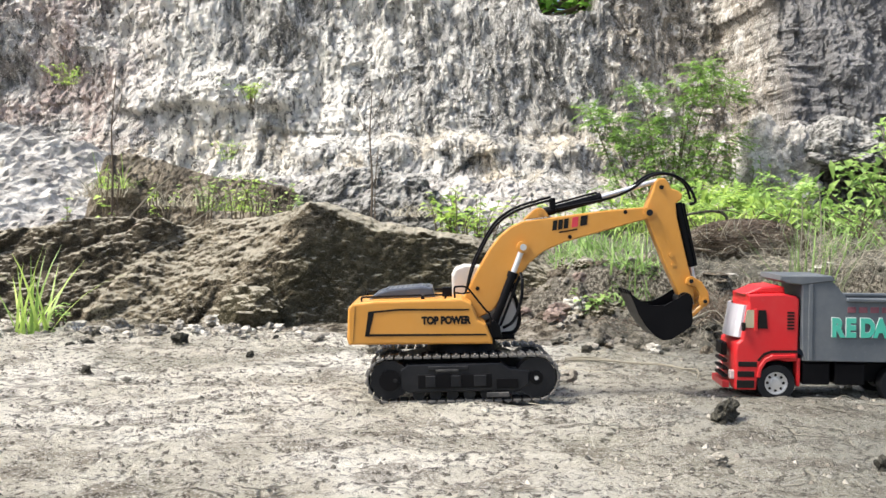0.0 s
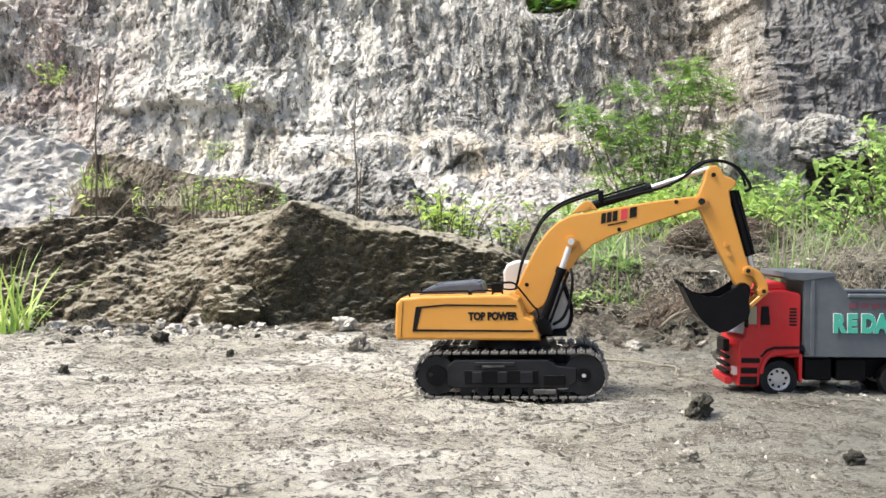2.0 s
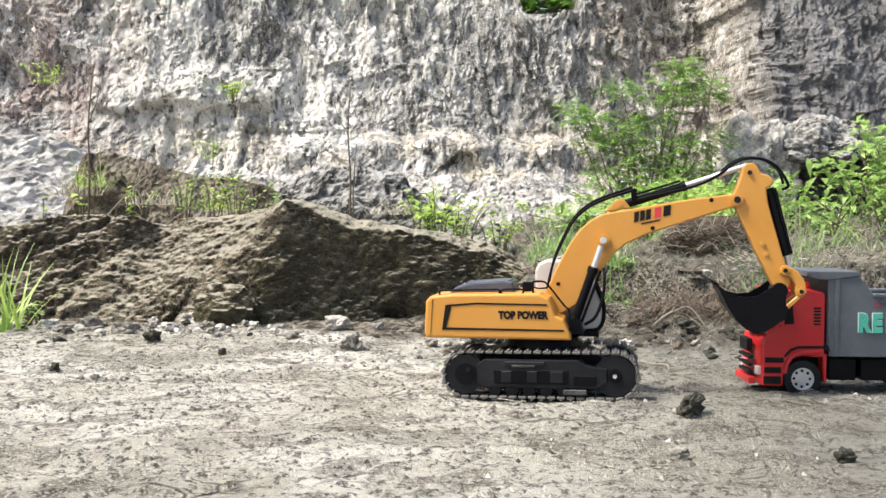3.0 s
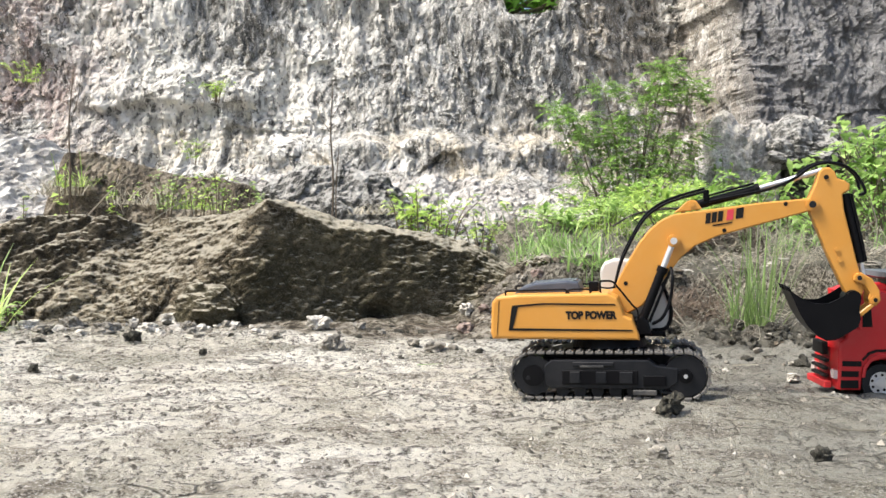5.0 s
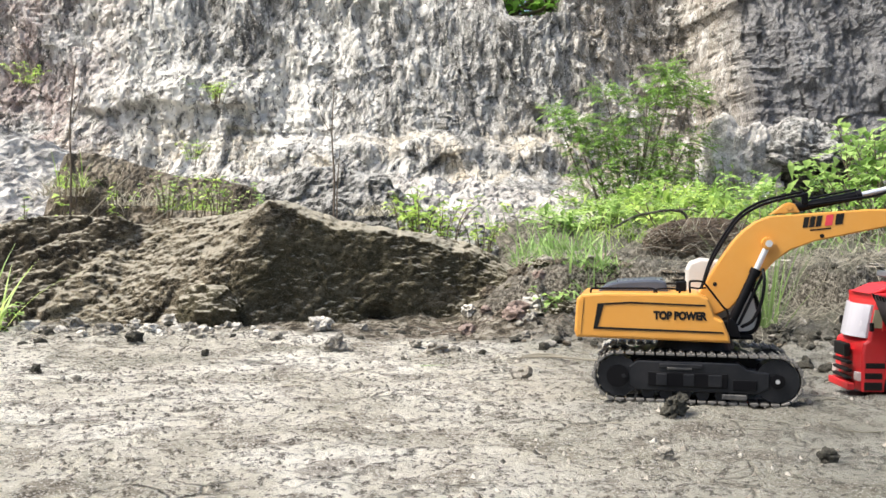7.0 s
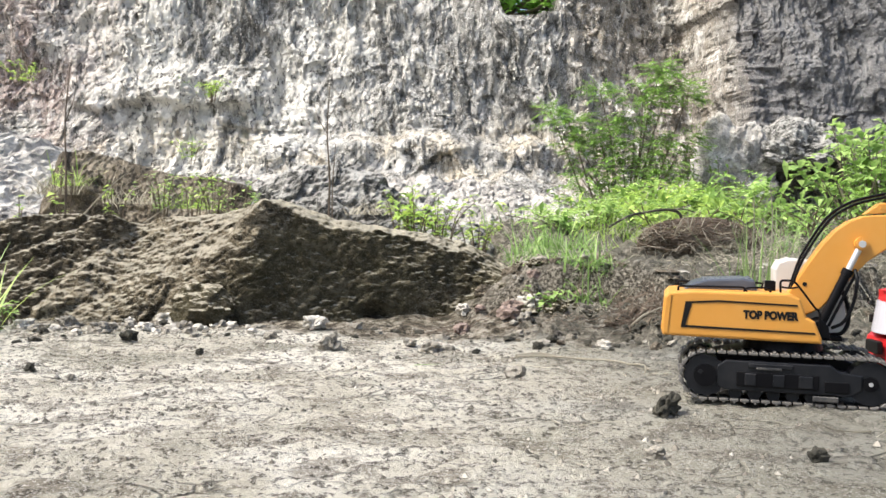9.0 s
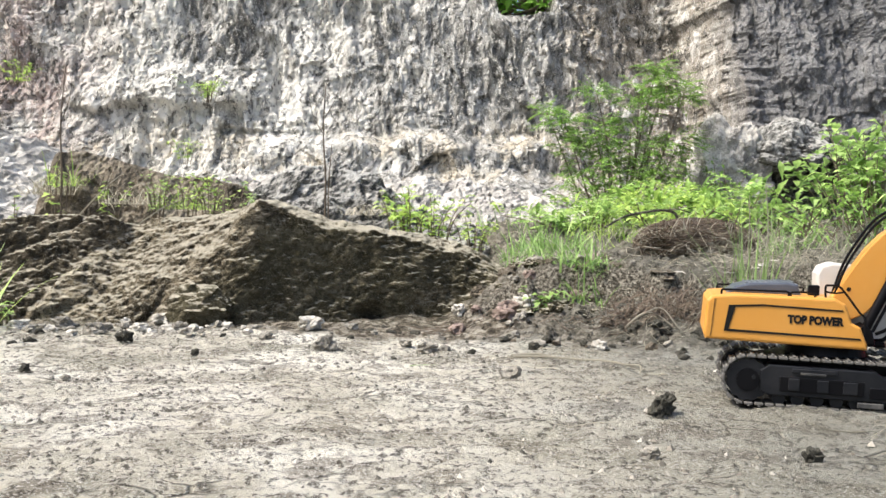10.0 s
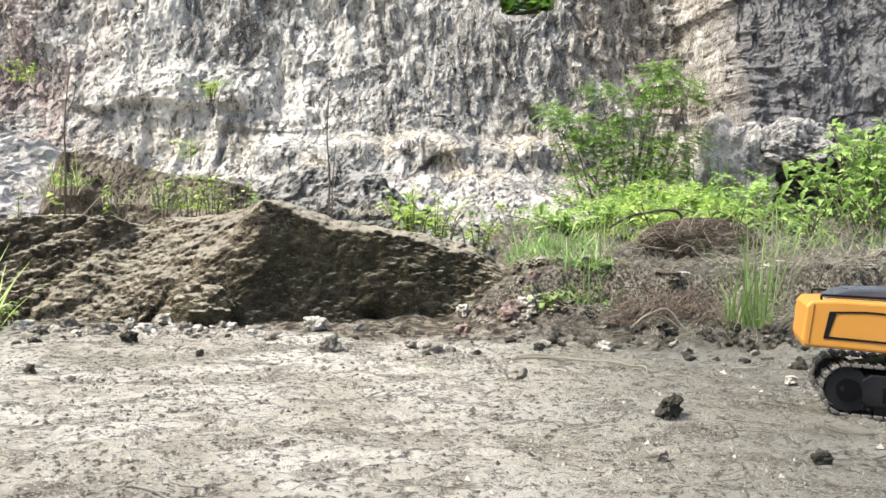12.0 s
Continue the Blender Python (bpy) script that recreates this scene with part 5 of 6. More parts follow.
def add_frond(bm, base, direction, length, pairs, leaflet, width, droop=0.5):
    """A feathered leaf: leaflets in pairs along a drooping rib."""
    d = Vector(direction).normalized()
    p = Vector(base)
    for k in range(pairs):
        f = (k + 1) / pairs
        p = p + d * length / pairs
        d = (d + Vector((0, 0, -droop / pairs))).normalized()
        side = d.cross(Vector((0, 0, 1)))
        if side.length < 0.05:
            side = Vector((1, 0, 0))
        side.normalize()
        s = leaflet * (0.55 + 0.45 * math.sin(math.pi * min(1, f * 0.9 + 0.1)))
        for q in (-1, 1):
            add_leaf(bm, p, side * q + d * 0.55 + Vector((0, 0, RNG.uniform(-0.25, 0.2))), s, width, 0.15)
    add_leaf(bm, p, d, leaflet, width, 0.2)


def random_dir(low=0.1, high=1.0):
    a = RNG.uniform(0, 2 * math.pi)
    z = RNG.uniform(low, high)
    r = math.sqrt(max(0, 1 - min(1, z) ** 2))
    return Vector((r * math.cos(a), r * math.sin(a), z))


def plant(name, label, category, place, stems, foliage, stem_mat, leaf_mat, group="", leaf_name="foliage"):
    e = thing(name, label, category, group, pose(*place))
    for line, r0, r1 in stems or ():
        part("stem", tube(line, r0, r1, 5), stem_mat, e)
    if foliage is not None:
        part(leaf_name, foliage, leaf_mat, e)
    return e


def grass_tuft(label, place, n, length, spread_r, width, mat, droop=0.6, lean=0.45, group="grass tufts"):
    on_bank = place[0] > 0 and place[1] < 2.0
    if on_bank:
        place = (place[0], place[1], ground_height(place[0], place[1]))
    bm = bmesh.new()
    for _ in range(n):
        a = RNG.uniform(0, 2 * math.pi)
        r = spread_r * RNG.random() ** 0.7
        d = Vector((1.6 * RNG.gauss(0, lean), 1.6 * RNG.gauss(0, lean), 1))
        px, py = r * math.cos(a), r * math.sin(a)
        drop = ground_height(place[0] + px, place[1] + py) - place[2] if on_bank else 0.0
        add_blade(bm, (px, py, drop - 0.004), d, length * (0.25 + 0.9 * RNG.random() ** 1.4), width * RNG.uniform(0.5, 1.1), droop * RNG.uniform(0.4, 1.9))
    plant("grass_tuft", label, "grass", place, None, bm, None, mat, group, "blade_tuft")


# big feathery bush before the recess
def build_bush():
    stems, fol = [], bmesh.new()
    clumps = [((0.164, 0.0, 0.425), 0.085), ((0.08, 0.02, 0.39), 0.075), ((0.225, 0.03, 0.395), 0.055), ((0.13, 0.0, 0.47), 0.045), ((-0.06, 0.0, 0.40), 0.035), ((-0.165, -0.04, 0.30), 0.065), ((-0.22, 0.0, 0.34), 0.03), ((-0.07, -0.03, 0.27), 0.075), ((0.05, 0.0, 0.305), 0.06), ((0.12, 0.0, 0.225), 0.08), ((0.0, -0.04, 0.17), 0.08), ((0.16, -0.03, 0.15), 0.075), ((-0.10, -0.06, 0.13), 0.07), ((-0.13, -0.05, 0.22), 0.055), ((0.03, -0.06, 0.08), 0.09), ((-0.03, -0.05, 0.22), 0.07), ((0.10, -0.06, 0.10), 0.09), ((-0.08, -0.08, 0.06), 0.08), ((0.20, -0.03, 0.24), 0.06)]
    for c, r in clumps:
        c = Vector(c)
        foot = Vector((c.x * 0.25, c.y * 0.3, -0.08))
        mid = foot.lerp(c, 0.55) + Vector((RNG.uniform(-0.02, 0.02), 0, 0.03))
        stems.append((smooth_line([foot, mid, c], 5), 0.0034, 0.0014))
        for _ in range(int(1150 * r)):
            o = Vector((RNG.gauss(0, 1), RNG.gauss(0, 1), RNG.gauss(0, 0.62)))
            if o.length > 1.9:
                continue
            q = c + o * r * 0.55
            d = Vector((o.x * 0.6, o.y * 0.6 - 0.2, RNG.uniform(-0.15, 0.5)))
            add_frond(fol, q, d, RNG.uniform(0.035, 0.065), 6, 0.016, 0.0065, 0.5)
            if RNG.random() < 0.06:
                stems.append(([c, c.lerp(q, 0.5) + Vector((0, 0, 0.006)), q], 0.0016, 0.0008))
    plant("bush", "bright green feathery bush below the cliff", "bush", (0.50, 3.0, 0.165), stems, fol, M_TWIG, M_BUSH)


build_bush()


def leafy_shrub(label, place, height, width, stems_n, leaf_len, leaf_w, mat, frond=False, per=9):
    stems, fol = [], bmesh.new()
    for _ in range(stems_n):
        top = Vector((RNG.gauss(0, width * 0.45), RNG.gauss(0, width * 0.35), height * RNG.uniform(0.55, 1.05)))
        foot = Vector((top.x * 0.35, top.y * 0.35, -0.02))
        line = smooth_line([foot, foot.lerp(top, 0.5) + Vector((RNG.uniform(-0.02, 0.02), RNG.uniform(-0.02, 0.02), 0.02)), top], 5)
        stems.append((line, 0.0022, 0.001))
        for k in range(per):
            p = line[min(len(line) - 1, 2 + int(RNG.random() ** 0.7 * (len(line) - 2)))]
            d = random_dir(-0.1, 0.7)
            if frond:
                add_frond(fol, p, d + Vector((0, 0, 0.3)), leaf_len * RNG.uniform(0.7, 1.2), 7, leaf_len * 0.28, leaf_w, 0.7)
            else:
                add_leaf(fol, p + d * 0.008, d, leaf_len * RNG.uniform(0.55, 1.2), leaf_w * RNG.uniform(0.7, 1.2), 0.35)
        add_leaf(fol, top, (RNG.uniform(-0.5, 0.5), -0.4, 0.6), leaf_len, leaf_w, 0.3)
    plant("shrub", label, "shrub", place, stems, fol, M_TWIG, mat, "shrubs on the terrace")


leafy_shrub("broad-leaved light green shrub on the terrace", (0.90, 1.92, 0.085), 0.26, 0.17, 44, 0.036, 0.021, M_FERN, per=14)
leafy_shrub("broad-leaved light green shrub on the terrace", (1.02, 2.05, 0.085), 0.30, 0.20, 26, 0.038, 0.022, M_FERN, per=11)
leafy_shrub("dense low green shrub on the terrace", (0.78, 1.62, 0.085), 0.14, 0.20, 26, 0.022, 0.012, M_BUSH, per=12)
leafy_shrub("feathery light green shrub before the boulder", (0.64, 1.95, 0.085), 0.15, 0.10, 8, 0.085, 0.014, M_FERN, True, 5)
leafy_shrub("feathery light green shrub before the boulder", (0.57, 2.15, 0.10), 0.12, 0.12, 8, 0.08, 0.013, M_FERN, True, 5)
leafy_shrub("low yellow-green fern on the terrace", (0.50, 2.10, 0.10), 0.10, 0.22, 22, 0.07, 0.011, M_WEED, True, 5)
leafy_shrub("low yellow-green fern on the terrace", (0.40, 2.25, 0.10), 0.09, 0.20, 16, 0.07, 0.011, M_WEED, True, 5)
leafy_shrub("low light green growth on the terrace", (0.66, 1.80, 0.085), 0.10, 0.24, 24, 0.045, 0.011, M_FERN, False, 9)
leafy_shrub("low yellow-green fern on the terrace", (0.30, 1.95, 0.085), 0.09, 0.16, 20, 0.06, 0.011, M_FERN, True, 5)
leafy_shrub("low light green growth on the terrace", (0.46, 1.78, 0.08), 0.10, 0.16, 26, 0.038, 0.012, M_WEED, False, 10)
leafy_shrub("dense green growth under the bush", (0.50, 2.75, 0.13), 0.14, 0.30, 24, 0.032, 0.014, M_BUSH, False, 14)
leafy_shrub("dark green growth beside the boulder", (0.80, 2.95, 0.14), 0.22, 0.12, 14, 0.03, 0.008, M_BUSH, False, 14)

# weeds on and behind the mound
def weed(label, place, height, stems_n, leaf_len, leaf_w, width, per=7, mat=None):
    stems, fol = [], bmesh.new()
    for _ in range(stems_n):
        top = Vector((RNG.gauss(0, width), RNG.gauss(0, width), height * RNG.uniform(0.5, 1.0)))
        line = smooth_line([(top.x * 0.3, top.y * 0.3, -0.02), top * 0.55, top], 4)
        stems.append((line, 0.0014, 0.0007))
        for k in range(per):
            p = line[2 + int(RNG.random() * (len(line) - 2))]
            add_leaf(fol, p, random_dir(-0.1, 0.6), leaf_len * RNG.uniform(0.6, 1.2), leaf_w * RNG.uniform(0.7, 1.2), 0.3)
    plant("weed", label, "weed", place, stems, fol, M_TWIG, mat or M_WEED, "weeds behind the mound")


weed("thin yellow-leaved weed beside the mound", (-0.80, 1.75, 0.12), 0.165, 3, 0.022, 0.012, 0.012, 8)
weed("thin yellow-leaved weed beside the mound", (-0.865, 1.72, 0.12), 0.07, 2, 0.020, 0.011, 0.008, 4)
weed("broad yellow-green weed behind the mound", (-0.115, 1.70, 0.11), 0.10, 8, 0.026, 0.013, 0.025, 7)
weed("broad yellow-green weed behind the mound", (-0.05, 1.78, 0.10), 0.10, 14, 0.022, 0.011, 0.04, 9)
weed("pale green weed behind the mound", (0.03, 1.80, 0.08), 0.08, 12, 0.018, 0.009, 0.035, 9)
weed("bright green weed on the earth ledge", (-0.51, 1.83, 0.15), 0.085, 10, 0.017, 0.008, 0.04, 9)
weed("bright green weed on the earth ledge", (-0.62, 1.84, 0.16), 0.09, 8, 0.014, 0.007, 0.03, 9, M_FERN)
weed("bright green weed on the earth ledge", (-0.45, 1.80, 0.15), 0.07, 9, 0.015, 0.007, 0.03, 9, M_FERN)
weed("yellow-green weed growing on the ledge", (-0.735, 1.86, 0.14), 0.09, 4, 0.018, 0.009, 0.04, 9)
weed("yellow-green weed growing on the ledge", (-0.56, 1.84, 0.16), 0.09, 7, 0.018, 0.009, 0.045, 9)
weed("broad yellow-green weed behind the mound", (-0.085, 1.66, 0.10), 0.11, 10, 0.028, 0.014, 0.03, 8)
weed("small green leafy plant on the rubble", (0.113, 1.115, ground_height(0.113, 1.115)), 0.035, 8, 0.016, 0.011, 0.012, 5, M_FERN)
weed("small green leafy plant by the mound", (-0.585, 1.08, 0.0), 0.035, 5, 0.018, 0.008, 0.008, 5, M_FERN)
weed("yellow-green tuft growing on the cliff", (-1.19, 4.40, 0.72), 0.10, 16, 0.035, 0.012, 0.06, 8)
weed("yellow-green tuft growing on the cliff", (-2.05, 4.35, 0.78), 0.10, 12, 0.035, 0.014, 0.05, 8)
weed("yellow-green tuft growing on the cliff", (-1.25, 4.25, 0.42), 0.10, 10, 0.035, 0.012, 0.06, 6)

# grasses
grass_tuft("tall green grass tuft at the foot of the bank", (0.342, 0.955, 0.008), 75, 0.17, 0.020, 0.0021, M_SEDGE, 0.35, 0.13)
grass_tuft("tall green grass tuft at the foot of the bank", (0.318, 0.960, 0.008), 45, 0.11, 0.016, 0.0019, M_SEDGE, 0.5, 0.2)
grass_tuft("bright green grass clump on the bank", (0.165, 1.25, 0.055), 300, 0.055, 0.05, 0.0034, M_GRASS, 0.9, 0.5)
grass_tuft("bright green grass clump on the bank", (0.14, 1.36, 0.06), 240, 0.06, 0.06, 0.0034, M_GRASS, 0.9, 0.5)
grass_tuft("bright green grass clump on the bank", (0.18, 1.17, 0.035), 240, 0.06, 0.04, 0.0032, M_GRASS, 1.0, 0.55)
grass_tuft("bright green grass behind the bank", (0.17, 1.62, 0.07), 420, 0.075, 0.09, 0.0042, M_GRASS, 0.8, 0.4)
grass_tuft("dry straw mixed into the grass on the bank", (0.17, 1.28, 0.055), 150, 0.10, 0.07, 0.0018, M_STRAW, 1.0, 0.6)
grass_tuft("dry straw around the tall grass", (0.35, 0.97, 0.008), 60, 0.09, 0.04, 0.0014, M_STRAW, 1.0, 0.5)
grass_tuft("pale grass behind the bank", (0.32, 1.85, 0.07), 150, 0.10, 0.10, 0.0034, M_WEED, 0.9, 0.45)
grass_tuft("long green grass beside the mound", (-0.600, 1.03, 0.0), 34, 0.13, 0.022, 0.0040, M_WEED, 0.55, 0.3)
grass_tuft("dry grass hanging on the earth ledge", (-0.90, 1.95, 0.20), 120, 0.10, 0.06, 0.0028, M_STRAW, 1.1, 0.5)
grass_tuft("dry grass hanging on the earth ledge", (-0.70, 1.92, 0.18), 120, 0.09, 0.07, 0.0026, M_STRAW, 1.2, 0.6)
grass_tuft("dry grass on the rock heap", (-0.18, 1.80, 0.16), 110, 0.09, 0.06, 0.0022, M_STRAW, 1.2, 0.7)
grass_tuft("green grass on the terrace", (0.56, 1.50, 0.075), 120, 0.10, 0.07, 0.0030, M_GRASS, 0.7, 0.4)
grass_tuft("green grass on the terrace", (0.70, 1.45, 0.08), 110, 0.09, 0.09, 0.0028, M_GRASS, 0.9, 0.5)
grass_tuft("grass mixed with straw below the bush", (0.36, 2.4, 0.09), 160, 0.13, 0.14, 0.004, M_GRASS, 0.8, 0.4)
grass_tuft("green grass and straw behind the bank", (0.16, 2.05, 0.075), 360, 0.12, 0.12, 0.004, M_GRASS, 0.8, 0.4)
grass_tuft("dry straw behind the bank", (0.22, 2.2, 0.08), 70, 0.12, 0.16, 0.003, M_STRAW, 0.9, 0.5)
grass_tuft("dry straw behind the bank", (0.05, 1.95, 0.07), 50, 0.09, 0.12, 0.003, M_STRAW, 0.9, 0.5)
grass_tuft("yellow-green grass on the earth ledge", (-0.86, 1.96, 0.22), 50, 0.11, 0.05, 0.0028, M_WEED, 1.1, 0.5)
grass_tuft("yellow-green grass on the earth ledge", (-0.58, 1.90, 0.17), 60, 0.09, 0.07, 0.0028, M_WEED, 1.0, 0.5)
grass_tuft("pale grass at the foot of the cliff", (0.05, 2.6, 0.10), 40, 0.10, 0.14, 0.004, M_STRAW, 0.8, 0.4)


def straw_patch(label, x0, x1, y0, y1, n, length, lift, mat, r=0.0008, name="dead_grass"):
    """Dead stalks lying over one another."""
    bm = bmesh.new()
    for _ in range(n):
        x, y = RNG.uniform(x0, x1), RNG.uniform(y0, y1)
        a = RNG.gauss(0.0, 0.9) + (math.pi if RNG.random() < 0.5 else 0)
        l = length * RNG.uniform(0.35, 1.2)
        up = lift * RNG.random() ** 2
        pts = []
        bend = RNG.gauss(0, 0.7)
        for k in range(5):
            f = k / 4
            px, py = x + l * f * math.cos(a + bend * f), y + l * f * math.sin(a + bend * f) * 0.6
            pts.append((px, py, ground_height(px, py) + 0.001 + up * math.sin(math.pi * (0.15 + 0.7 * f)) + 0.3 * up * RNG.random()))
        add_tube(bm, pts, r * RNG.uniform(0.6, 1.3), r * 0.4, 3)
    ob = part(name, bm, mat)
    tagged(ob, label, "dead grass", kind="stuff")


straw_patch("dry straw and stalks strewn over the bank", 0.15, 0.75, 0.93, 1.35, 520, 0.055, 0.022, M_STRAW, 0.00042)
straw_patch("grey dead stalks tangled on the bank", 0.33, 0.62, 0.98, 1.25, 420, 0.07, 0.045, M_STRAW, 0.0004)
straw_patch("red-brown dead roots at the foot of the bank", 0.19, 0.32, 0.98, 1.07, 330, 0.040, 0.030, M_RUSTY, 0.0007)
straw_patch("dry stalks on the terrace", 0.05, 0.95, 1.3, 1.9, 170, 0.07, 0.03, M_STRAW, 0.0006)
straw_patch("dry stalks by the end of the mound", -0.05, 0.2, 1.0, 1.2, 90, 0.05, 0.012, M_TWIG, 0.0006)
straw_patch("thin straws lying on the dirt", -0.55, 0.5, 0.45, 1.0, 60, 0.06, 0.002, M_STRAW, 0.0005)


# root ball on the terrace
def build_roots():
    e = thing("root_ball", "tangled brown dead root ball on the terrace", "roots", "", pose(0.405, 1.50, ground_height(0.405, 1.50) + 0.012))
    core = bmesh.new()
    bmesh.ops.create_icosphere(core, subdivisions=4, radius=1.0)
    for v in core.verts:
        k = 1 + 0.3 * fbm(v.co.x * 2, v.co.y * 2, v.co.z * 2, 4)
        v.co = Vector((v.co.x * 0.084 * k, v.co.y * 0.055 * k, max(-0.03, v.co.z * 0.033 * k)))
    part("soil_core", core, M_LEDGE, e)
    bm = bmesh.new()
    for _ in range(420):
        a, t = RNG.uniform(0, 2 * math.pi), RNG.uniform(-0.1, 1.4)
        pts = []
        da, dt = RNG.gauss(0, 0.22), RNG.gauss(0, 0.16)
        for k in range(6):
            k1 = 1.06 + 0.14 * RNG.random()
            pts.append((0.090 * k1 * math.cos(a) * math.cos(t), 0.060 * k1 * math.sin(a) * math.cos(t), 0.038 * k1 * math.sin(t)))
            a += da
            t += dt
        add_tube(bm, pts, 0.0011, 0.0005, 3)
    part("root_tangle", bm, M_RUSTY, e)
    bm = bmesh.new()
    for _ in range(150):
        x = RNG.uniform(-0.15, 0.13)
        add_blade(bm, (x, RNG.uniform(-0.06, 0.0), 0.02 * RNG.random()), (RNG.gauss(0, 0.8), -0.3, RNG.uniform(0.1, 0.8)), 0.07, 0.0016, 1.5)
    part("dry_grass", bm, M_STRAW, e)


build_roots()


def stick(name, label, lines, mat, place=(0, 0, 0), category="stick"):
    e = thing(name, label, category, "", pose(*place))
    for pts, r0, r1 in lines:
        part("branch", tube(smooth_line(pts, 5), r0, r1, 6), mat, e)


stick("sapling", "thin bare upright sapling behind the mound", [([(0, 0, -0.03), (0.003, 0, 0.08), (-0.002, 0, 0.17), (0.002, 0, 0.26)], 0.0026, 0.0009), ([(0.008, 0.01, -0.03), (0.007, 0.01, 0.06), (0.013, 0.01, 0.15)], 0.0018, 0.0007), ([(-0.002, 0, 0.17), (-0.02, 0, 0.20), (-0.03, 0, 0.235)], 0.0009, 0.0004), ([(0.001, 0, 0.2), (0.02, 0, 0.235), (0.03, 0, 0.262)], 0.0008, 0.0004)], M_TWIG, (-0.257, 1.70, 0.14), "sapling")
stick("sapling", "thin bare upright sapling beside the mound", [([(0, 0, -0.04), (0.004, 0, 0.10), (0.002, 0, 0.2), (0.012, 0, 0.31)], 0.0028, 0.0009), ([(0.002, 0, 0.2), (0.02, 0, 0.25), (0.026, 0, 0.30)], 0.001, 0.0005), ([(0.01, 0, -0.03), (0.014, 0, 0.06), (0.02, 0, 0.12)], 0.0016, 0.0008)], M_TWIG, (-0.785, 1.74, 0.13), "sapling")
stick("fallen_branch", "thin pale fallen branch lying on the dirt", [([(0.062, 0.828, 0.004), (0.09, 0.818, 0.006), (0.125, 0.802, 0.0055), (0.155, 0.778, 0.007), (0.180, 0.745, 0.004)], 0.0013, 0.0009), ([(0.165, 0.765, 0.006), (0.176, 0.745, 0.008), (0.172, 0.722, 0.003)], 0.0010, 0.0007), ([(0.06, 0.835, 0.004), (0.083, 0.836, 0.006), (0.10, 0.832, 0.005)], 0.0016, 0.0010)], M_STRAW, category="branch")
stick("fallen_branch", "thin dead branch on the bank", [([(0.20, 1.0, 0.012), (0.225, 0.99, 0.035), (0.25, 1.0, 0.028), (0.275, 0.97, 0.004)], 0.0018, 0.0009), ([(0.225, 0.99, 0.035), (0.245, 0.985, 0.042), (0.262, 0.97, 0.02)], 0.001, 0.0006)], M_STRAW, category="branch")
stick("dark_twig", "dark arched knobbly twig over the roots", [([(0.26, 1.56, 0.135), (0.295, 1.56, 0.155), (0.33, 1.56, 0.163), (0.365, 1.56, 0.167), (0.385, 1.56, 0.160), (0.39, 1.56, 0.135), (0.395, 1.55, 0.10)], 0.0018, 0.003), ([(0.365, 1.56, 0.167), (0.39, 1.55, 0.168), (0.41, 1.55, 0.162)], 0.0014, 0.0008), ([(0.295, 1.56, 0.155), (0.30, 1.56, 0.145), (0.32, 1.55, 0.138)], 0.001, 0.0007)], M_BLACKSTONE, category="twig")
stick("fallen_branch", "thin dead branch leaning on the ledge", [([(-0.80, 1.85, 0.14), (-0.74, 1.84, 0.20), (-0.70, 1.84, 0.235)], 0.002, 0.001), ([(-0.66, 1.82, 0.13), (-0.60, 1.82, 0.17), (-0.55, 1.82, 0.19)], 0.0018, 0.0009)], M_STRAW, category="branch")
for x, z, l in ((0.47, 0.09, 0.11), (0.50, 0.09, 0.13), (0.62, 0.09, 0.09), (0.66, 0.09, 0.11), (0.72, 0.09, 0.10)):
    stick("dry_stalk", "pale dry upright stalk on the terrace", [([(0, 0, -0.02), (0.004, 0, l * 0.5), (RNG.uniform(-0.01, 0.01), 0, l)], 0.0013, 0.0006)], M_STRAW, (x, 1.42, z - 0.01), "stalk")

bm = bmesh.new()
add_blade(bm, (0, 0, 0.004), (1, 0.1, 0.06), 0.028, 0.004, 0.1)
tagged(part("fallen_leaf", bm, M_GRASS), "narrow green leaf lying on the dirt", "leaf").matrix_basis = pose(-0.040, 0.75, 0.001)


# trees on top of the cliff, seen through its notch
def cliff_tree(place, r, seed):
    rr = random.Random(seed)
    stems, fol = [], bmesh.new()
    stems.append((smooth_line([(0, 0, -0.5), (0.03, 0, 0.1), (0, 0, 0.5)], 4), 0.05, 0.02))
    for _ in range(9):
        c = Vector((rr.gauss(0, r * 0.55), rr.gauss(0, r * 0.4), 0.35 + rr.uniform(-0.3, 0.6) * r * 1.6))
        stems.append(([(0, 0, 0.1), c * 0.6, c], 0.018, 0.006))
        for _ in range(75):
            o = Vector((rr.gauss(0, 1), rr.gauss(0, 1), rr.gauss(0, 0.8))) * r * 0.26
            add_leaf(fol, c + o, random_dir(-0.4, 0.7), 0.09 * rr.uniform(0.6, 1.2), 0.045, 0.3)
    plant("tree", "green leafy tree on top of the cliff", "tree", place, stems, fol, M_TWIG, M_FARTREE, "trees on the cliff", "crown")


for k, (x, y, z) in enumerate(((0.25, 6.1, 1.35), (0.62, 6.3, 1.4), (0.46, 6.9, 1.6), (0.0, 6.5, 1.5), (0.9, 6.6, 1.5))):
    cliff_tree((x, y, z), 0.42, 40 + k)


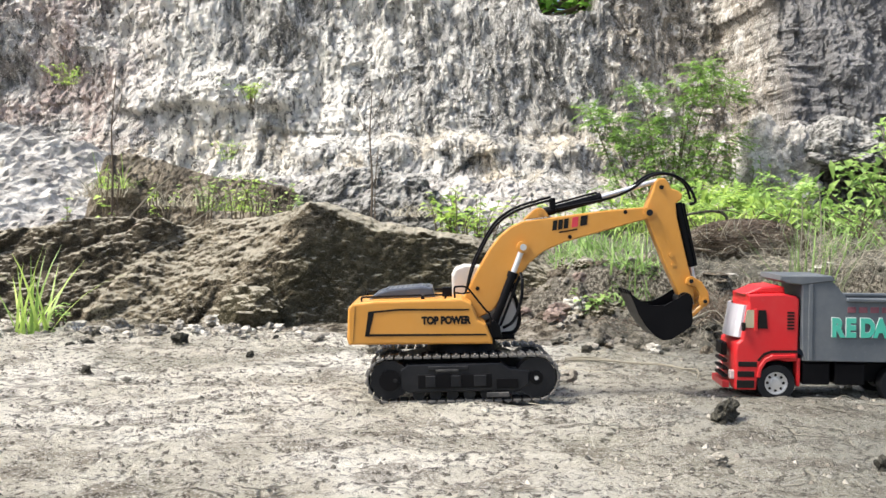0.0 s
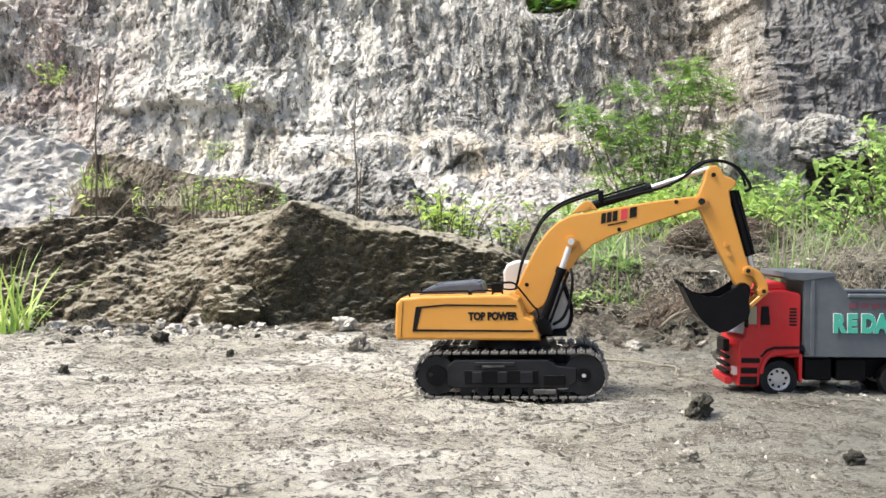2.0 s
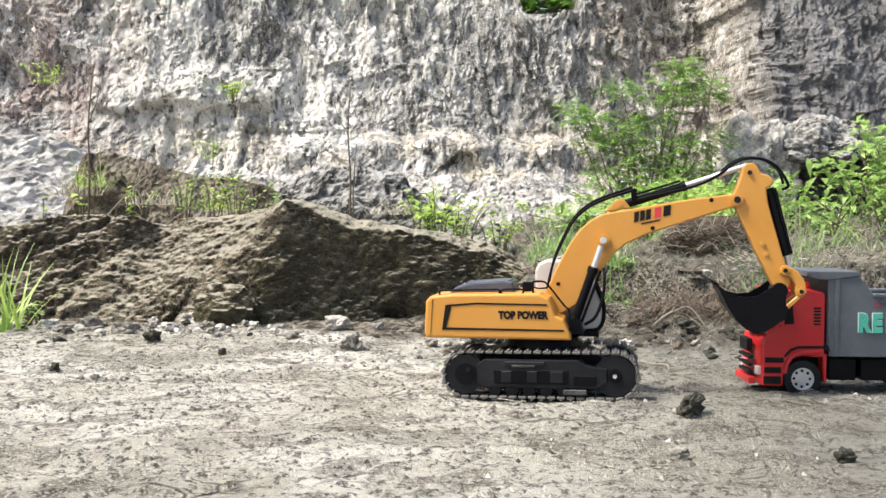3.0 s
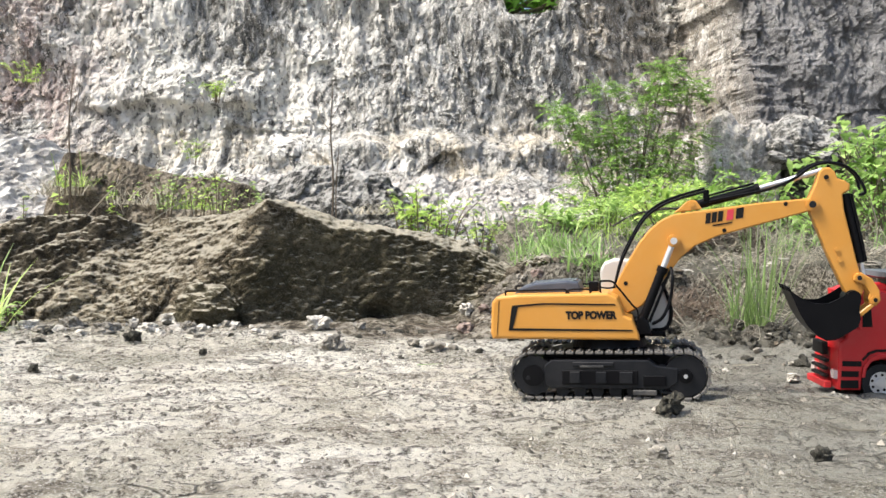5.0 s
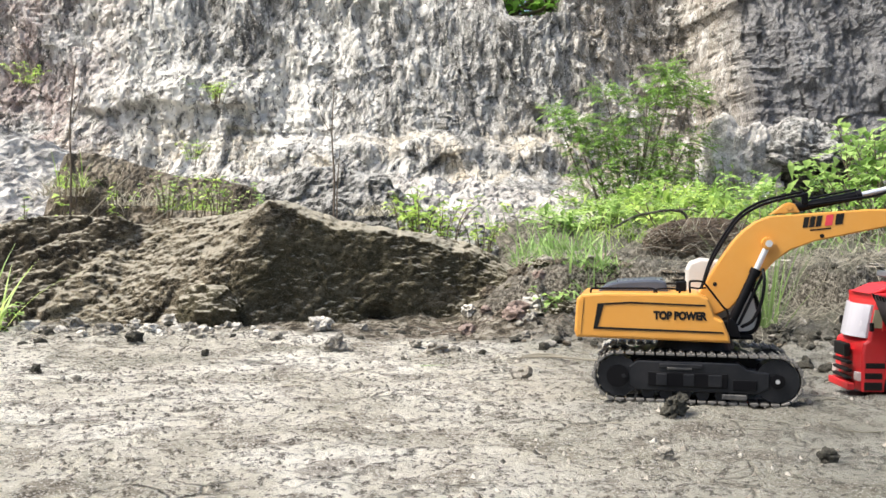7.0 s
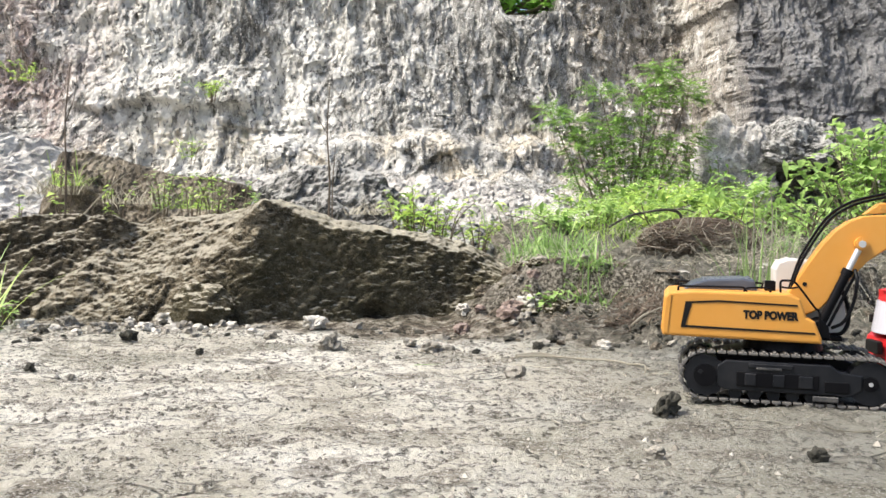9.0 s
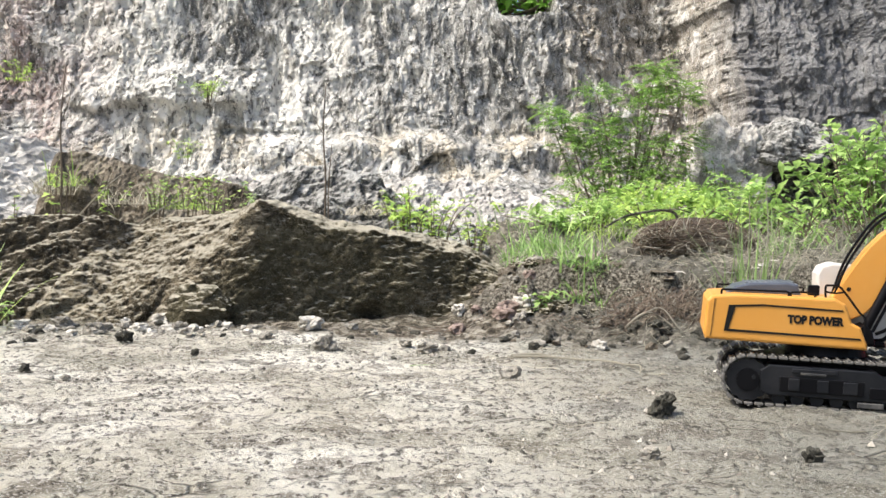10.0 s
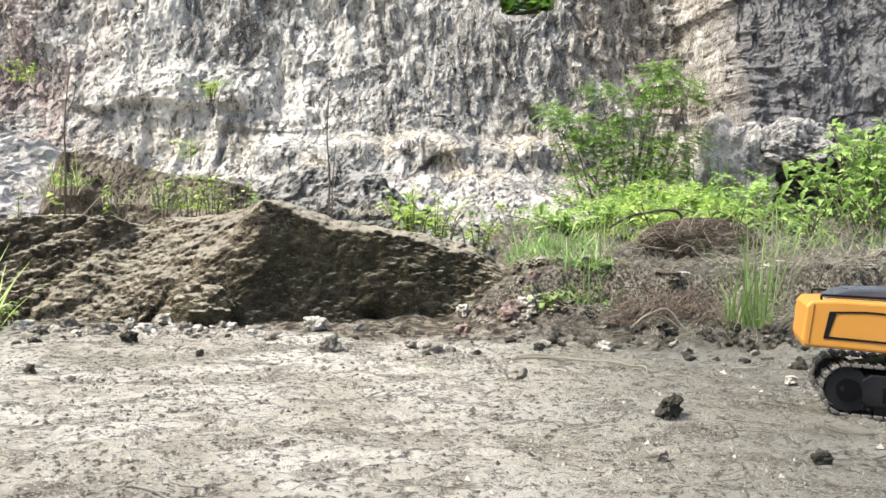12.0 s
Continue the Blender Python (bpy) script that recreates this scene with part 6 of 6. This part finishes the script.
# ---------------------------------------------------------------- what moves
# seconds, x, y, z, heading, pitch of the excavator
EX_ROWS = [
    (0.0, -0.0377, 0.641, 0, 3.7, 1.5), (0.5, -0.0206, 0.6395, 0, 2.3, 2.2), (1.0, -0.0043, 0.6362, 0, 0.4, 2.3),
    (1.5, 0.0095, 0.6384, 0.0007, -1.9, 1.9), (2.0, 0.0232, 0.6392, 0.0017, -4.2, 1.4), (2.5, 0.0395, 0.6331, 0.0016, -6.1, 1.1),
    (3.0, 0.0547, 0.6326, 0.0017, -7.4, 1.0), (5.0, 0.1245, 0.6262, 0.0027, -9.7, 1.7), (5.5, 0.1402, 0.6214, 0.0037, -9.8, 1.6),
    (6.0, 0.1571, 0.6172, 0.0035, -10.0, 0.6), (6.5, 0.1712, 0.6104, 0.0036, -10.1, 0.3), (7.0, 0.1841, 0.6067, 0.0051, -10.4, 0.0),
    (9.0, 0.2536, 0.594, 0.0069, -11.8, -1.0), (9.5, 0.2721, 0.595, 0.0045, -11.4, -1.0), (10.0, 0.2869, 0.5869, 0.0043, -11.8, -1.9),
    (10.5, 0.3056, 0.5866, 0.0037, -12.4, -2.9), (11.0, 0.3201, 0.5817, 0.0038, -13.2, -3.4), (11.5, 0.3339, 0.5724, 0.0038, -13.7, -3.3),
    (12.0, 0.3446, 0.5557, 0.0021, -13.9, -2.9),
]
# seconds, lift of the boom in degrees
BOOM_ROWS = [(0, -0.4), (0.5, 1.0), (1, 2.6), (1.5, 2.2), (2, 1.6), (2.5, 1.0), (3, 2.0), (5, -0.6), (5.5, 0.6), (6, -2.0), (7, -2.4), (9, -2.4), (12, -2.4)]
# seconds, x, y, heading of the truck
TRUCK_ROWS = [(0, 0.1774, 0.668, 179.0), (0.5, 0.1690, 0.668, 180.0), (1.0, 0.1745, 0.668, 181.0), (1.5, 0.1840, 0.668, 181.0), (2.0, 0.1985, 0.668, 180.5),
              (2.5, 0.2110, 0.666, 180.0), (3.0, 0.2235, 0.664, 179.5), (5.0, 0.2955, 0.643, 178.5), (5.5, 0.3055, 0.640, 178.5), (6.0, 0.3005, 0.640, 178.5),
              (6.5, 0.3015, 0.640, 178.5), (7.0, 0.3095, 0.641, 179.0), (9.0, 0.3480, 0.655, 180.0), (9.5, 0.3680, 0.660, 180.0), (12.0, 0.4500, 0.685, 180.0)]


def between(rows, t):
    for a, b in zip(rows, rows[1:]):
        if t <= b[0]:
            f = (t - a[0]) / (b[0] - a[0])
            return [p + (q - p) * f for p, q in zip(a, b)][1:]
    return list(rows[-1][1:])


def aim(x, y, z, tx, tz):
    """A part whose own z axis points from (x, z) to (tx, tz)."""
    return Matrix.Translation((x, y, z)) @ Matrix.Rotation(math.atan2(tx - x, tz - z), 4, "Y")


def motions():
    walk(EXCAVATOR, [(t, pose(x, y, z, 0, -p, h)) for t, x, y, z, h, p in EX_ROWS])
    walk(TRUCK, [(t, pose(x, y, -0.0005, 0, 0, h)) for t, x, y, h in TRUCK_ROWS])
    fx, fz = BOOM_FOOT
    walk(BOOM, [(t, pose(fx, 0, fz, 0, -a, 0)) for t, a in BOOM_ROWS])
    for barrel, rod, y in RAMS:
        low, high = [], []
        for t, a in BOOM_ROWS:
            c, s = math.cos(radians(a)), math.sin(radians(a))
            px, pz = RAM_PIN[0] - fx, RAM_PIN[1] - fz
            px, pz = fx + c * px - s * pz, fz + s * px + c * pz
            low.append((t, aim(RAM_FOOT[0], y, RAM_FOOT[1], px, pz)))
            m = aim(RAM_FOOT[0], y, RAM_FOOT[1], px, pz)
            m.translation = (px, y, pz)
            high.append((t, m))
        walk(barrel, low)
        walk(rod, high)
    # way driven, for the tracks and wheels
    times = [k * 0.25 for k in range(49)]
    way, ways, last = 0.0, [], None
    for t in times:
        x, y, *_ = between(EX_ROWS, t)
        if last is not None:
            way += math.hypot(x - last[0], y - last[1])
        ways.append(way)
        last = (x, y)
    for wheel, c in EX_WHEELS:
        walk(wheel, [(t, Matrix.Translation(c) @ Matrix.Rotation(w / R_TR, 4, "Y")) for t, w in zip(times, ways)])
    for shoe, s, y in SHOE_LIST:
        walk(shoe, [(t, shoe_pose(s + w, y)) for t, w in zip(times, ways)])
    x0 = TRUCK_ROWS[0][1]
    for wheel, c in TRUCK_WHEELS:
        walk(wheel, [(t, Matrix.Translation(c) @ Matrix.Rotation((x0 - between(TRUCK_ROWS, t)[0]) / 0.0146, 4, "Y")) for t in times])


motions()
